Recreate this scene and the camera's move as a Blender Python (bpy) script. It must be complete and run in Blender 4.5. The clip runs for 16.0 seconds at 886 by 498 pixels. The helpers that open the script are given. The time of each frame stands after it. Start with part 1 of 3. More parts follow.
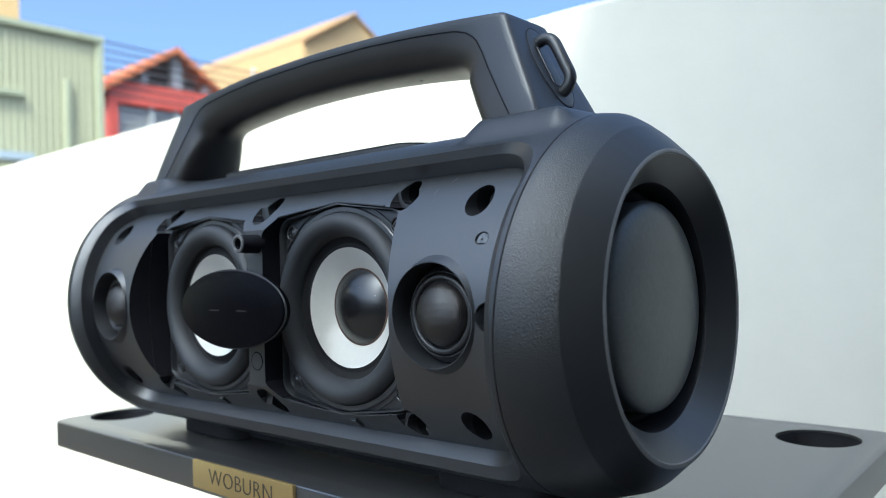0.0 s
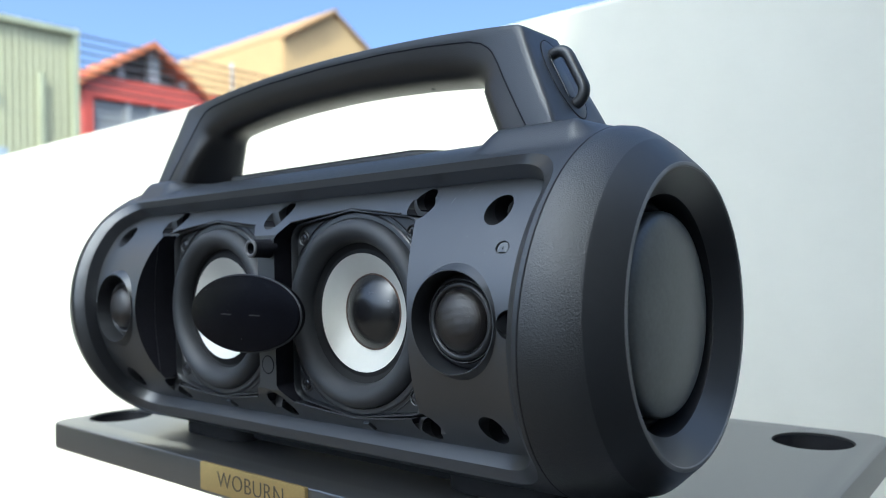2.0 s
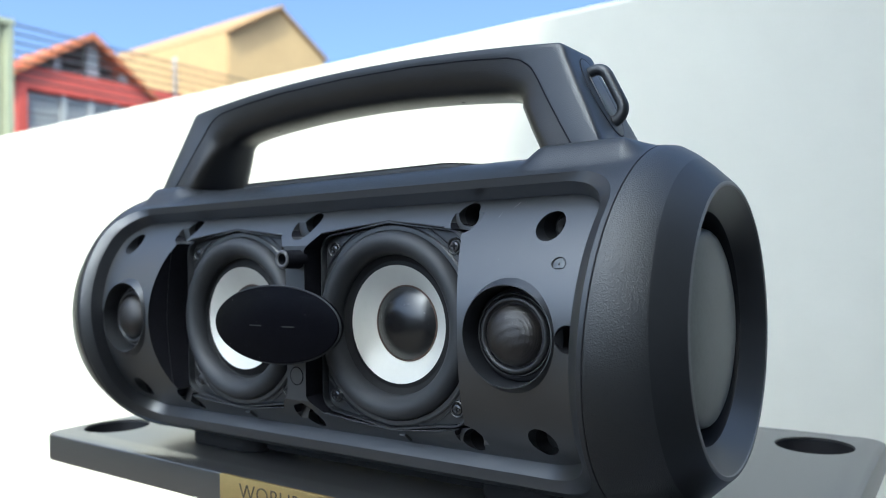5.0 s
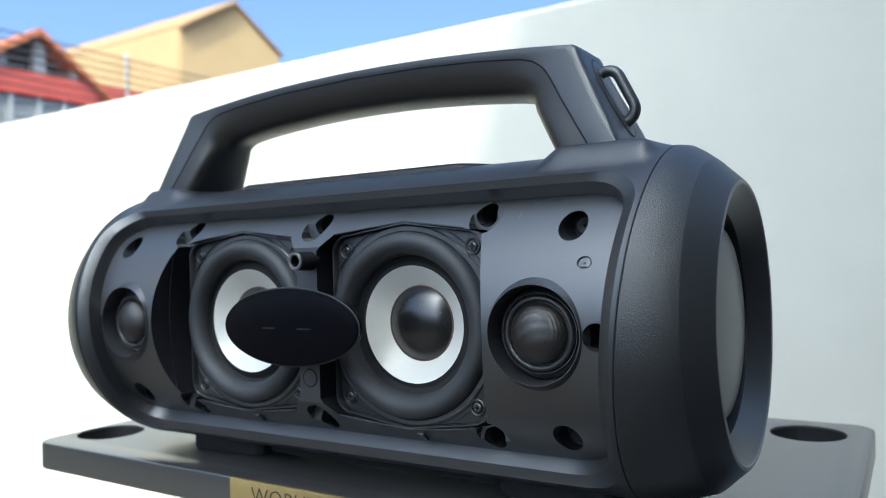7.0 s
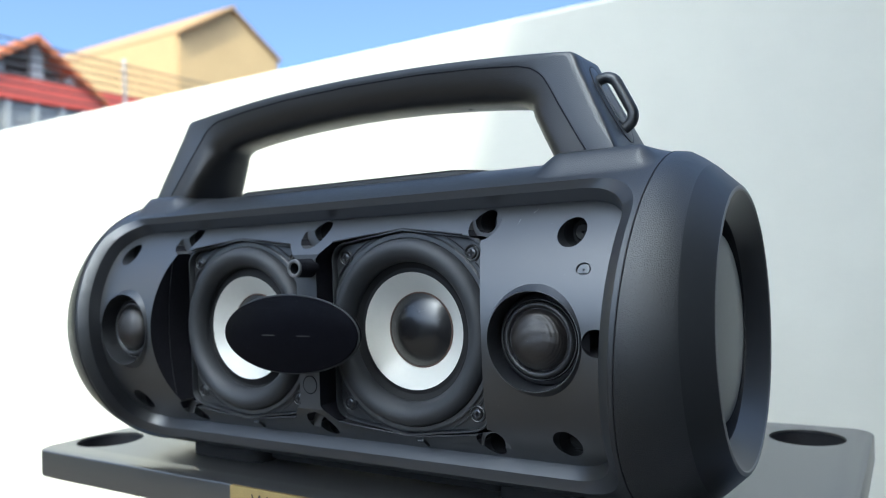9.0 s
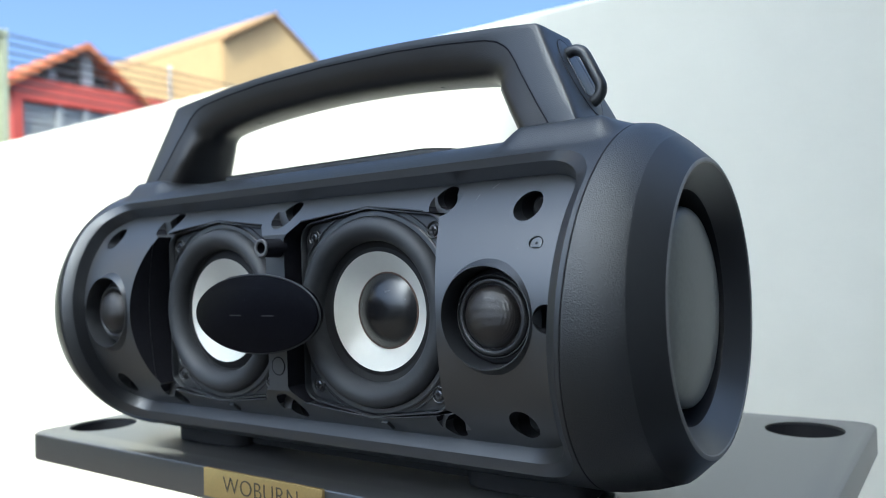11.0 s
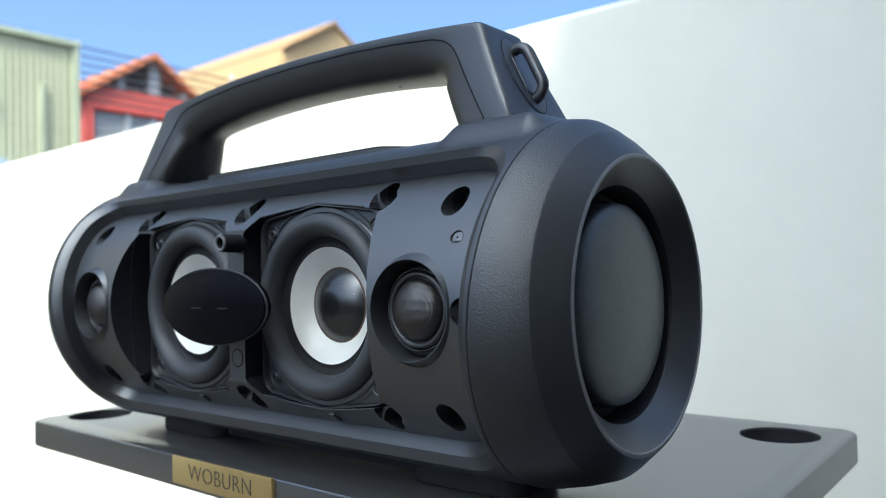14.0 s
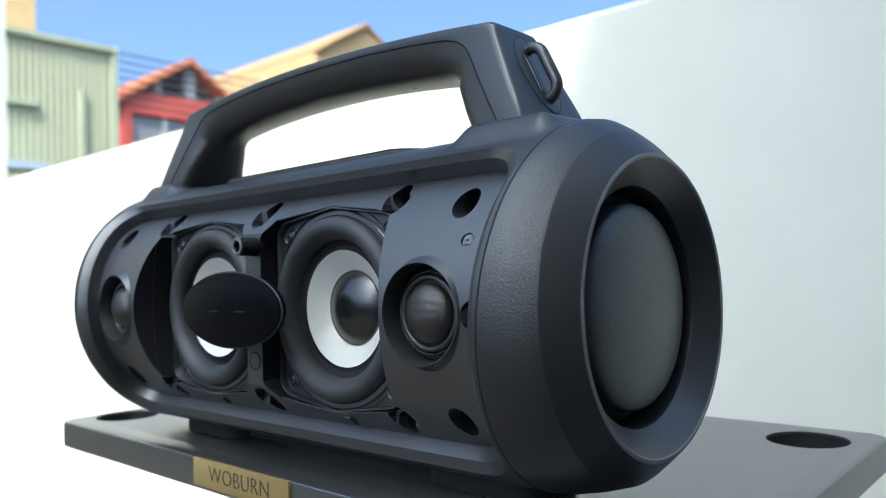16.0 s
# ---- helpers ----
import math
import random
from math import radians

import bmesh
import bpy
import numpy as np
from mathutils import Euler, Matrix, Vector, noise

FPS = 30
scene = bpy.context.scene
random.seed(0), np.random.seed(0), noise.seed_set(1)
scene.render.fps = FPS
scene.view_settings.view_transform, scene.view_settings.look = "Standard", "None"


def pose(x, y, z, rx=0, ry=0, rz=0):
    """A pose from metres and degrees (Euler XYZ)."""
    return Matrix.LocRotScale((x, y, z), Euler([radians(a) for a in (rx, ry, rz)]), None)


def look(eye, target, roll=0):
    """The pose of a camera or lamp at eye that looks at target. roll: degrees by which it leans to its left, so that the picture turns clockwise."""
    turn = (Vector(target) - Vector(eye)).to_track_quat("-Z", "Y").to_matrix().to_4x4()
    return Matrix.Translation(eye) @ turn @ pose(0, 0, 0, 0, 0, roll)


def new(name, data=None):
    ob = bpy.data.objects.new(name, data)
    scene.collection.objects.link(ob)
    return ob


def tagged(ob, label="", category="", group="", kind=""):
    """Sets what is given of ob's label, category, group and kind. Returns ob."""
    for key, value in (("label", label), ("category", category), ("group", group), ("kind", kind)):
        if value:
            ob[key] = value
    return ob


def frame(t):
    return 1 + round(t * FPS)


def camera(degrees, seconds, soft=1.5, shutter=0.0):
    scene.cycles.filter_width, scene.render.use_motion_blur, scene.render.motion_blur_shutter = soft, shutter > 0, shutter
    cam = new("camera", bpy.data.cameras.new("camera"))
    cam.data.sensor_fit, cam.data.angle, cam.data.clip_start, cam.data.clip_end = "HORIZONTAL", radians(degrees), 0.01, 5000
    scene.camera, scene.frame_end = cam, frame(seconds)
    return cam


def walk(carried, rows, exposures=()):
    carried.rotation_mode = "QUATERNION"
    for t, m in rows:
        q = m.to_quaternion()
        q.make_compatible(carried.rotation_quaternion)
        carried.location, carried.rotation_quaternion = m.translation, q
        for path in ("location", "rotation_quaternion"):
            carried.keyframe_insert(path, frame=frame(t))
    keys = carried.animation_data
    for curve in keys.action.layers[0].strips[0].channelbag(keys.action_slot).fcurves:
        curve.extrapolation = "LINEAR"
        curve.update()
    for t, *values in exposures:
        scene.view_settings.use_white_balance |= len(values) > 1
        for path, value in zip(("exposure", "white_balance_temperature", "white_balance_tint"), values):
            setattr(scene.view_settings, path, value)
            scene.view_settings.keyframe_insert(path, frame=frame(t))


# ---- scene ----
cam = camera(60.50, 16.0, soft=0.8)
PATH = [
    (0, (0.36478, -0.26890, 0.11627), (0.10306, 0.03350, 0.12382), -1.749),
    (0.5, (0.36092, -0.26911, 0.11418), (0.10053, 0.03446, 0.12089), -1.531),
    (1, (0.35747, -0.27613, 0.11775), (0.09913, 0.02917, 0.12518), -1.425),
    (1.5, (0.35723, -0.27962, 0.11916), (0.10156, 0.02795, 0.12542), -1.425),
    (2, (0.35513, -0.28589, 0.12083), (0.10227, 0.02398, 0.12736), -1.336),
    (2.5, (0.35005, -0.29325, 0.12247), (0.09970, 0.01863, 0.12996), -1.103),
    (3, (0.34459, -0.29841, 0.12627), (0.09849, 0.01685, 0.13258), -1.043),
    (3.5, (0.34108, -0.30249, 0.12550), (0.09923, 0.01603, 0.13265), -0.933),
    (4, (0.33415, -0.30660, 0.12585), (0.09515, 0.01406, 0.13343), -0.729),
    (6.5, (0.30040, -0.33529, 0.13173), (0.08604, 0.00241, 0.13471), -1.782),
    (7, (0.29550, -0.33797, 0.13140), (0.08369, 0.00133, 0.13470), -1.786),
    (7.5, (0.29138, -0.34163, 0.13248), (0.08182, -0.00093, 0.13584), -1.803),
    (8, (0.29477, -0.33953, 0.13312), (0.08592, 0.00159, 0.13744), -1.734),
    (8.5, (0.29396, -0.34049, 0.13384), (0.08488, 0.00048, 0.13857), -1.892),
    (11, (0.32429, -0.30994, 0.11828), (0.09532, 0.01794, 0.12625), -1.968),
    (11.5, (0.33346, -0.29981, 0.11544), (0.09935, 0.02445, 0.12245), -1.818),
    (12, (0.34134, -0.29300, 0.11140), (0.10379, 0.02875, 0.11861), -1.553),
    (12.5, (0.34985, -0.28521, 0.11133), (0.10899, 0.03404, 0.11964), -1.348),
    (13, (0.35879, -0.28268, 0.11148), (0.11452, 0.03388, 0.12225), -1.260),
    (13.5, (0.36806, -0.27994, 0.11148), (0.11956, 0.03328, 0.12328), -1.266),
    (14, (0.37421, -0.27897, 0.11095), (0.12143, 0.03080, 0.12314), -1.394),
    (14.5, (0.37590, -0.27800, 0.11013), (0.11877, 0.02815, 0.12266), -1.568),
    (15, (0.37533, -0.27492, 0.10842), (0.11354, 0.02726, 0.12073), -1.668),
    (15.5, (0.37227, -0.26957, 0.11156), (0.10727, 0.02983, 0.12334), -1.737),
    (16, (0.38003, -0.27038, 0.11203), (0.11398, 0.02804, 0.12469), -1.672),
]
walk(cam, [(t, look(eye, target, roll)) for t, eye, target, roll in PATH],
     exposures=[(0.0, 2.03, 6110, -6), (16.0, 2.03, 6110, -6)])
# the lens is a phone's: a small opening, near focus
cam.data.dof.use_dof = True
cam.data.dof.focus_distance = 0.365
cam.data.dof.aperture_fstop = 9.0

# ---- light ----
SUN_FROM = Vector((0.36, -0.70, 1.0)).normalized()
world = bpy.data.worlds.new("world")
scene.world = world
world.use_nodes = True
wn = world.node_tree.nodes
sky = wn.new("ShaderNodeTexSky")
sky.sky_type = "NISHITA"
sky.sun_disc = False
sky.sun_elevation = math.asin(SUN_FROM.z)
sky.sun_rotation = math.atan2(SUN_FROM.x, SUN_FROM.y)
sky.air_density, sky.dust_density, sky.ozone_density = 0.37, 5.4, 6.0
wn["Background"].inputs["Strength"].default_value = 0.15
world.node_tree.links.new(sky.outputs["Color"], wn["Background"].inputs["Color"])
sun = new("sun", bpy.data.lights.new("sun", "SUN"))
sun.data.energy, sun.data.angle, sun.data.color = 1.10, radians(0.95), (1.0, 0.88, 0.64)
sun.matrix_world = look(SUN_FROM * 20, (0, 0, 0))


# ---- materials ----
def material(name, color, rough=0.5, metal=0.0, vary=0.12, scale=40.0, bump=0.0, bump_scale=600.0,
             rough_vary=0.08, spec=0.5, tint=None, kind="noise", ior=1.5):
    """A surface with colour and gloss that vary at two scales, and a fine relief."""
    m = bpy.data.materials.new(name)
    m.use_nodes = True
    n, link = m.node_tree.nodes, m.node_tree.links.new
    b = n["Principled BSDF"]
    b.inputs["Metallic"].default_value = metal
    b.inputs["Specular IOR Level"].default_value = spec
    b.inputs["IOR"].default_value = ior
    at = n.new("ShaderNodeTexCoord")
    big, small = n.new("ShaderNodeTexNoise"), n.new("ShaderNodeTexNoise")
    for node, s, d in ((big, scale, 3.0), (small, scale * 9.0, 4.0)):
        node.inputs["Scale"].default_value, node.inputs["Detail"].default_value = s, d
        link(at.outputs["Object"], node.inputs["Vector"])
    mean = n.new("ShaderNodeMath")
    mean.operation = "MULTIPLY_ADD"
    mean.inputs[1].default_value = 0.5
    half = n.new("ShaderNodeMath")
    half.operation = "MULTIPLY"
    half.inputs[1].default_value = 0.5
    link(small.outputs["Fac"], half.inputs[0])
    link(big.outputs["Fac"], mean.inputs[0])
    link(half.outputs[0], mean.inputs[2])
    ramp = n.new("ShaderNodeValToRGB")
    low = [c * (1 - vary) for c in color]
    high = [min(1.0, c * (1 + vary)) for c in (tint or color)]
    ramp.color_ramp.elements[0].position, ramp.color_ramp.elements[1].position = 0.3, 0.7
    ramp.color_ramp.elements[0].color, ramp.color_ramp.elements[1].color = (*low, 1), (*high, 1)
    link(mean.outputs[0], ramp.inputs["Fac"])
    link(ramp.outputs["Color"], b.inputs["Base Color"])
    gloss = n.new("ShaderNodeMapRange")
    gloss.inputs["To Min"].default_value = max(0.02, rough - rough_vary)
    gloss.inputs["To Max"].default_value = min(1.0, rough + rough_vary)
    link(mean.outputs[0], gloss.inputs["Value"])
    link(gloss.outputs[0], b.inputs["Roughness"])
    if bump:
        if kind == "weave":
            threads = []
            for direction in ("X", "Z"):
                thread = n.new("ShaderNodeTexWave")
                thread.bands_direction = direction
                thread.inputs["Scale"].default_value = bump_scale
                link(at.outputs["Object"], thread.inputs["Vector"])
                threads.append(thread)
            relief = n.new("ShaderNodeMath")
            relief.operation = "ADD"
            link(threads[0].outputs["Fac"], relief.inputs[0])
            link(threads[1].outputs["Fac"], relief.inputs[1])
        else:
            relief = n.new("ShaderNodeTexNoise" if kind == "noise" else "ShaderNodeTexVoronoi")
            relief.inputs["Scale"].default_value = bump_scale
            link(at.outputs["Object"], relief.inputs["Vector"])
        lift = n.new("ShaderNodeBump")
        lift.inputs["Strength"].default_value = bump
        lift.inputs["Distance"].default_value = (0.06 if kind == "weave" else 0.4) / bump_scale
        link(relief.outputs[0], lift.inputs["Height"])
        link(lift.outputs["Normal"], b.inputs["Normal"])
    return m


M_BODY = material("satin black plastic", (0.018, 0.020, 0.024), 0.40, spec=0.7, ior=1.62, vary=0.08, rough_vary=0.03, scale=25, bump=0.32, bump_scale=1700, kind="voronoi")
M_BAFFLE = material("smooth black plastic", (0.013, 0.0145, 0.0175), 0.42, spec=1.0, ior=1.73, vary=0.06, rough_vary=0.015, scale=30, bump=0.02, bump_scale=2200)
M_TEXTURE = material("pebbled black plastic", (0.014, 0.0155, 0.018), 0.40, spec=0.95, ior=1.5, vary=0.15, scale=30, bump=0.72, bump_scale=1850, kind="voronoi")
M_CHAMFER = material("fine matte black plastic", (0.021, 0.0225, 0.025), 0.42, spec=0.6, vary=0.1, scale=25, bump=0.1, bump_scale=2600)
M_RIM = material("smooth satin black rim", (0.015, 0.0165, 0.020), 0.42, spec=0.9, ior=1.64, vary=0.06, rough_vary=0.03, scale=25, bump=0.03, bump_scale=2000)
M_PLUG = material("pale grey plug", (0.145, 0.155, 0.165), 0.3, vary=0.2, scale=120)
M_GRIP = material("soft matte grip plastic", (0.017, 0.0155, 0.0145), 0.42, spec=0.65, vary=0.1, scale=40, bump=0.3, bump_scale=1700, kind="voronoi")
M_FLANGE = material("grey black moulded flange", (0.026, 0.027, 0.029), 0.42, spec=0.8, vary=0.12, scale=60, bump=0.08, bump_scale=1500)
M_LIP = material("pale grey edge plastic", (0.17, 0.172, 0.175), 0.4, vary=0.2, scale=60)
# pale tone that paints in light caught by thin rims
M_LIT_RIM = material("pale grey for lit rims", (0.11, 0.11, 0.115), 0.45, vary=0.2, scale=90)
M_RUBBER = material("black rubber", (0.028, 0.030, 0.034), 0.58, spec=0.65, ior=1.5, vary=0.15, scale=60, bump=0.08, bump_scale=1800)
M_ROLL = material("grainy cloth roll", (0.017, 0.017, 0.018), 0.40, spec=0.8, vary=0.3, scale=160, bump=1.0, bump_scale=1700)
M_DARK = material("deep black plastic", (0.017, 0.017, 0.020), 0.6, vary=0.2, scale=60, spec=0.4)
# sheenless black: stands for shade on bay sides and boss, and colours seams
M_SHADE_SEAM = material("sheenless black for shade and seams", (0.021, 0.021, 0.026), 0.9, vary=0.2, scale=80, spec=0.1)
M_EDGE = material("matte black foam", (0.013, 0.013, 0.014), 0.75, spec=0.3, vary=0.15, scale=80, bump=0.1, bump_scale=1800)
M_CONE = material("white coated cone", (0.70, 0.69, 0.635), 0.33, vary=0.03, scale=30, spec=0.6)
M_CAP = material("glossy black dust cap", (0.008, 0.008, 0.009), 0.27, vary=0.1, scale=25, rough_vary=0.015, spec=1.0)
M_COPPER = material("brown glue line", (0.105, 0.062, 0.045), 0.45, vary=0.3, scale=200)
M_DOME = material("woven black dome cloth", (0.017, 0.0138, 0.0125), 0.32, vary=0.10, scale=80, rough_vary=0.03, bump=0.55, bump_scale=640, kind="weave", spec=0.85)
M_DISK = material("grey passive radiator", (0.104, 0.114, 0.109), 0.36, spec=0.8, vary=0.22, scale=45, bump=0.04, bump_scale=1500)
M_BADGE = material("piano black acrylic", (0.005, 0.005, 0.007), 0.30, spec=0.03, vary=0.2, scale=60, rough_vary=0.04, bump=0.02, bump_scale=400)
M_DASH = material("faint grey mark", (0.013, 0.012, 0.013), 0.6, vary=0.5, scale=300)
M_DUST = material("pale dust and lint", (0.50, 0.50, 0.48), 0.8, vary=0.1, scale=200)
M_STEEL = material("dark screw steel", (0.13, 0.13, 0.135), 0.30, metal=0.9, vary=0.2, scale=200)
M_BOARD = material("satin black lacquered board", (0.035, 0.035, 0.035), 0.29, rough_vary=0.02, spec=1.0, ior=2.2, vary=0.12, scale=12)
M_BRASS = material("brushed gold plate", (0.62, 0.46, 0.20), 0.42, metal=0.75, vary=0.08, scale=90, bump=0.05, bump_scale=800)
M_INK = material("dark engraved marks", (0.10, 0.076, 0.045), 0.6, vary=0.2, scale=200)
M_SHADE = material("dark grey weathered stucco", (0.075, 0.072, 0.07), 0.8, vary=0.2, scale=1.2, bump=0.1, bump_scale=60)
M_WALL = material("white painted stucco", (0.710, 0.692, 0.608), 0.75, vary=0.035, scale=1.6, bump=0.12, bump_scale=90)
# colour darkened to cut the light bounced up from the ground
M_FLOOR = material("dark brown floor tiles", (0.045, 0.037, 0.030), 0.7, vary=0.2, scale=2.0, bump=0.1, bump_scale=60)
M_SHED = material("pale green sheet metal", (0.353, 0.359, 0.247), 0.6, vary=0.08, scale=1.2)
M_SHED_TRIM = material("weathered green trim", (0.338, 0.363, 0.260), 0.6, vary=0.15, scale=2.0)
M_RED = material("red painted fascia", (0.499, 0.086, 0.069), 0.55, vary=0.12, scale=1.5)
M_ORANGE = material("orange roof tiles", (0.458, 0.143, 0.059), 0.6, vary=0.15, scale=3.0)
M_LOUVRE = material("grey louvre sheet", (0.297, 0.313, 0.327), 0.5, vary=0.15, scale=3.0)
M_LOFT_SHADE = material("near black loft shade", (0.035, 0.028, 0.028), 0.8, vary=0.2, scale=2.0)
M_CREAM = material("cream house stucco", (0.497, 0.351, 0.181), 0.8, vary=0.08, scale=0.8)
M_ROOF = material("tan roof sheet", (0.338, 0.208, 0.103), 0.8, vary=0.12, scale=1.5)
M_BLUE = material("pale blue painted sheet", (0.356, 0.427, 0.499), 0.5, vary=0.1, scale=2.0)
M_POST = material("pale grey concrete", (0.617, 0.617, 0.617), 0.8, vary=0.08, scale=3.0, bump=0.1, bump_scale=80)
M_GREY = material("weathered grey timber", (0.342, 0.356, 0.371), 0.7, vary=0.15, scale=3.0)
M_WIRE = material("dark cable", (0.05, 0.05, 0.055), 0.6, vary=0.1, scale=5.0)


# ---- mesh helpers ----
def part(name, bm, mat, parent=None, label="", smooth=35.0):
    me = bpy.data.meshes.new(name)
    bmesh.ops.recalc_face_normals(bm, faces=bm.faces[:])
    bm.to_mesh(me)
    bm.free()
    me.materials.append(mat)
    if smooth:
        me.polygons.foreach_set("use_smooth", [True] * len(me.polygons))
        me.set_sharp_from_angle(angle=radians(smooth))
    ob = new(name, me)
    ob.parent = parent
    return tagged(ob, label)


def thing(name, label, category, group="", kind=""):
    return tagged(new(name), label, category, group, kind)


def grid(bm, rows, close_u=False, close_v=False):
    """Faces over rows of points."""
    vs = [[bm.verts.new(p) for p in row] for row in rows]
    nu, nv = len(vs), len(vs[0])
    for i in range(nu if close_u else nu - 1):
        for j in range(nv if close_v else nv - 1):
            q = [vs[i][j], vs[(i + 1) % nu][j], vs[(i + 1) % nu][(j + 1) % nv], vs[i][(j + 1) % nv]]
            bm.faces.new(q)
    return vs


def revolve(bm, profile, centre, axis="y", n=72):
    """profile: (radius, place along the axis). A zero radius at an end closes it."""
    rows = []
    for r, a in profile:
        row = []
        for k in range(n):
            c, s = math.cos(2 * math.pi * k / n), math.sin(2 * math.pi * k / n)
            off = (r * c, a, r * s) if axis == "y" else (a, r * c, r * s) if axis == "x" else (r * c, r * s, a)
            row.append(Vector(centre) + Vector(off))
        rows.append(row)
    return grid(bm, rows, close_v=True)


def prism(bm, outline, to3, d0, d1):
    """A flat outline pushed from depth d0 to d1; to3 turns (u, v, d) into a place."""
    a = [bm.verts.new(to3(u, v, d0)) for u, v in outline]
    b = [bm.verts.new(to3(u, v, d1)) for u, v in outline]
    bm.faces.new(a)
    bm.faces.new(b[::-1])
    n = len(a)
    for i in range(n):
        bm.faces.new((a[i], b[i], b[(i + 1) % n], a[(i + 1) % n]))


def rounded(hw, hh, rc, n=8, cx=0.0, cy=0.0):
    """A rounded rectangle's outline, anticlockwise."""
    out = []
    for sx, sy, a0 in ((1, 1, 0), (-1, 1, 90), (-1, -1, 180), (1, -1, 270)):
        for k in range(n + 1):
            a = radians(a0 + 90 * k / n)
            out.append((cx + sx * (hw - rc) + rc * math.cos(a), cy + sy * (hh - rc) + rc * math.sin(a)))
    return out


def slab(bm, outline, to3, d0, d1, soft):
    """A prism with softened edges: the outline shrinks towards both faces."""
    cx = sum(p[0] for p in outline) / len(outline)
    cy = sum(p[1] for p in outline) / len(outline)

    def shrunk(s):
        out = []
        for u, v in outline:
            l = math.hypot(u - cx, v - cy)
            out.append((u - (u - cx) / l * s, v - (v - cy) / l * s))
        return out
    sg = 1 if d1 > d0 else -1
    levels = [(soft, d0), (soft * 0.3, d0 + sg * soft * 0.3), (0, d0 + sg * soft), (0, d1 - sg * soft),
              (soft * 0.3, d1 - sg * soft * 0.3), (soft, d1)]
    rows = [[to3(u, v, d) for u, v in shrunk(s)] for s, d in levels]
    vs = grid(bm, rows, close_v=True)
    bm.faces.new(vs[0])
    bm.faces.new(vs[-1][::-1])


def box(bm, x0, x1, y0, y1, z0, z1):
    prism(bm, [(x0, y0), (x1, y0), (x1, y1), (x0, y1)], lambda u, v, d: (u, v, d), z0, z1)


def tube(bm, path, r, n=8, closed=False):
    """A round rod along a path of points."""
    pts = [Vector(p) for p in path]
    rows = []
    for i, p in enumerate(pts):
        a = pts[i - 1] if i or closed else p
        b = pts[(i + 1) % len(pts)] if i < len(pts) - 1 or closed else p
        t = (b - a).normalized()
        up = Vector((0, 1, 0)) if abs(t.y) < 0.9 else Vector((0, 0, 1))
        e1 = t.cross(up).normalized()
        e2 = t.cross(e1)
        rows.append([p + r * (math.cos(2 * math.pi * k / n) * e1 + math.sin(2 * math.pi * k / n) * e2) for k in range(n)])
    vs = grid(bm, rows, close_u=closed, close_v=True)
    if not closed:
        bm.faces.new(vs[0][::-1])
        bm.faces.new(vs[-1])


def carve(ob, cutters):
    """Cuts solids out of ob's mesh, one after another."""
    for bm in cutters:
        me = bpy.data.meshes.new("cut")
        bmesh.ops.recalc_face_normals(bm, faces=bm.faces[:])
        bm.to_mesh(me)
        bm.free()
        tool = new("cut", me)
        mod = ob.modifiers.new("cut", "BOOLEAN")
        mod.operation, mod.solver, mod.object = "DIFFERENCE", "EXACT", tool
        done = bpy.data.meshes.new_from_object(ob.evaluated_get(bpy.context.evaluated_depsgraph_get()))
        ob.modifiers.clear()
        ob.data = done
        bpy.data.objects.remove(tool)
    done.polygons.foreach_set("use_smooth", [True] * len(done.polygons))
    done.set_sharp_from_angle(angle=radians(28))


# ---- setting: ground, parapet, the unseen building that shades the terrace, other unseen walls ----
GROUND = -1.30
bm = bmesh.new()
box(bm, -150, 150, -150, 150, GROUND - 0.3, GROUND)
tagged(part("ground", bm, M_FLOOR, smooth=0), "dark brown paved ground running out to the horizon", "ground", kind="structure")
bm = bmesh.new()
prism(bm, [(1.0, GROUND), (1.18, GROUND), (1.18, 0.592), (1.172, 0.601), (1.008, 0.601), (1.0, 0.592)],
      lambda u, v, d: (d, u, v), -9.0, 7.0)
tagged(part("wall_north", bm, M_WALL, smooth=0), "white painted parapet wall, half sunlit", "wall", kind="structure")
# stands out of view; its top edge casts the slanted shade on the parapet
bm = bmesh.new()
box(bm, 1.3, 4.0, -3.9, -0.35, GROUND, (1.3 + 0.5845) / 0.36)
tagged(part("wall_east", bm, M_SHADE, smooth=0), "unseen tall dark grey rendered building wall that shades the terrace", "wall", kind="structure")
# unseen wall, added so that low reflections in the black plastic turn dark
bm = bmesh.new()
box(bm, -14.0, 5.0, -6.3, -6.0, GROUND, 1.0)
tagged(part("added_wall_south", bm, M_SHADE, smooth=0), "unseen dark grey wall added to darken low reflections", "wall", kind="structure")
# unseen wall, added to keep the bright eastern horizon off the speaker
bm = bmesh.new()
box(bm, 2.5, 2.8, -0.35, 1.0, GROUND, 4.2)
tagged(part("added_wall_far_east", bm, M_SHADE, smooth=0), "unseen dark grey wall added to block light from the east", "wall", kind="structure")
bm = bmesh.new()
box(bm, -4.97, -4.50, 1.20, 1.36, GROUND, 3.2)
tagged(part("post", bm, M_POST, smooth=0), "pale grey concrete post behind the parapet", "post", kind="structure")


# ---- stand with board ----
def to_top(u, v, d):
    return (u, v, d)


stand = thing("speaker_stand", "black lacquered speaker stand with gold plate, under the boombox", "stand")
bm = bmesh.new()
slab(bm, rounded(0.2720, 0.149, 0.014, 10, -0.0055, 0.1345), to_top, -0.0195, 0.0, 0.0018)
board = part("board", bm, M_BOARD, stand)
cut = bmesh.new()
CUPS = ((0.2270, 0.2425), (-0.2490, 0.0310), (0.225, 0.027), (-0.2450, 0.2425))
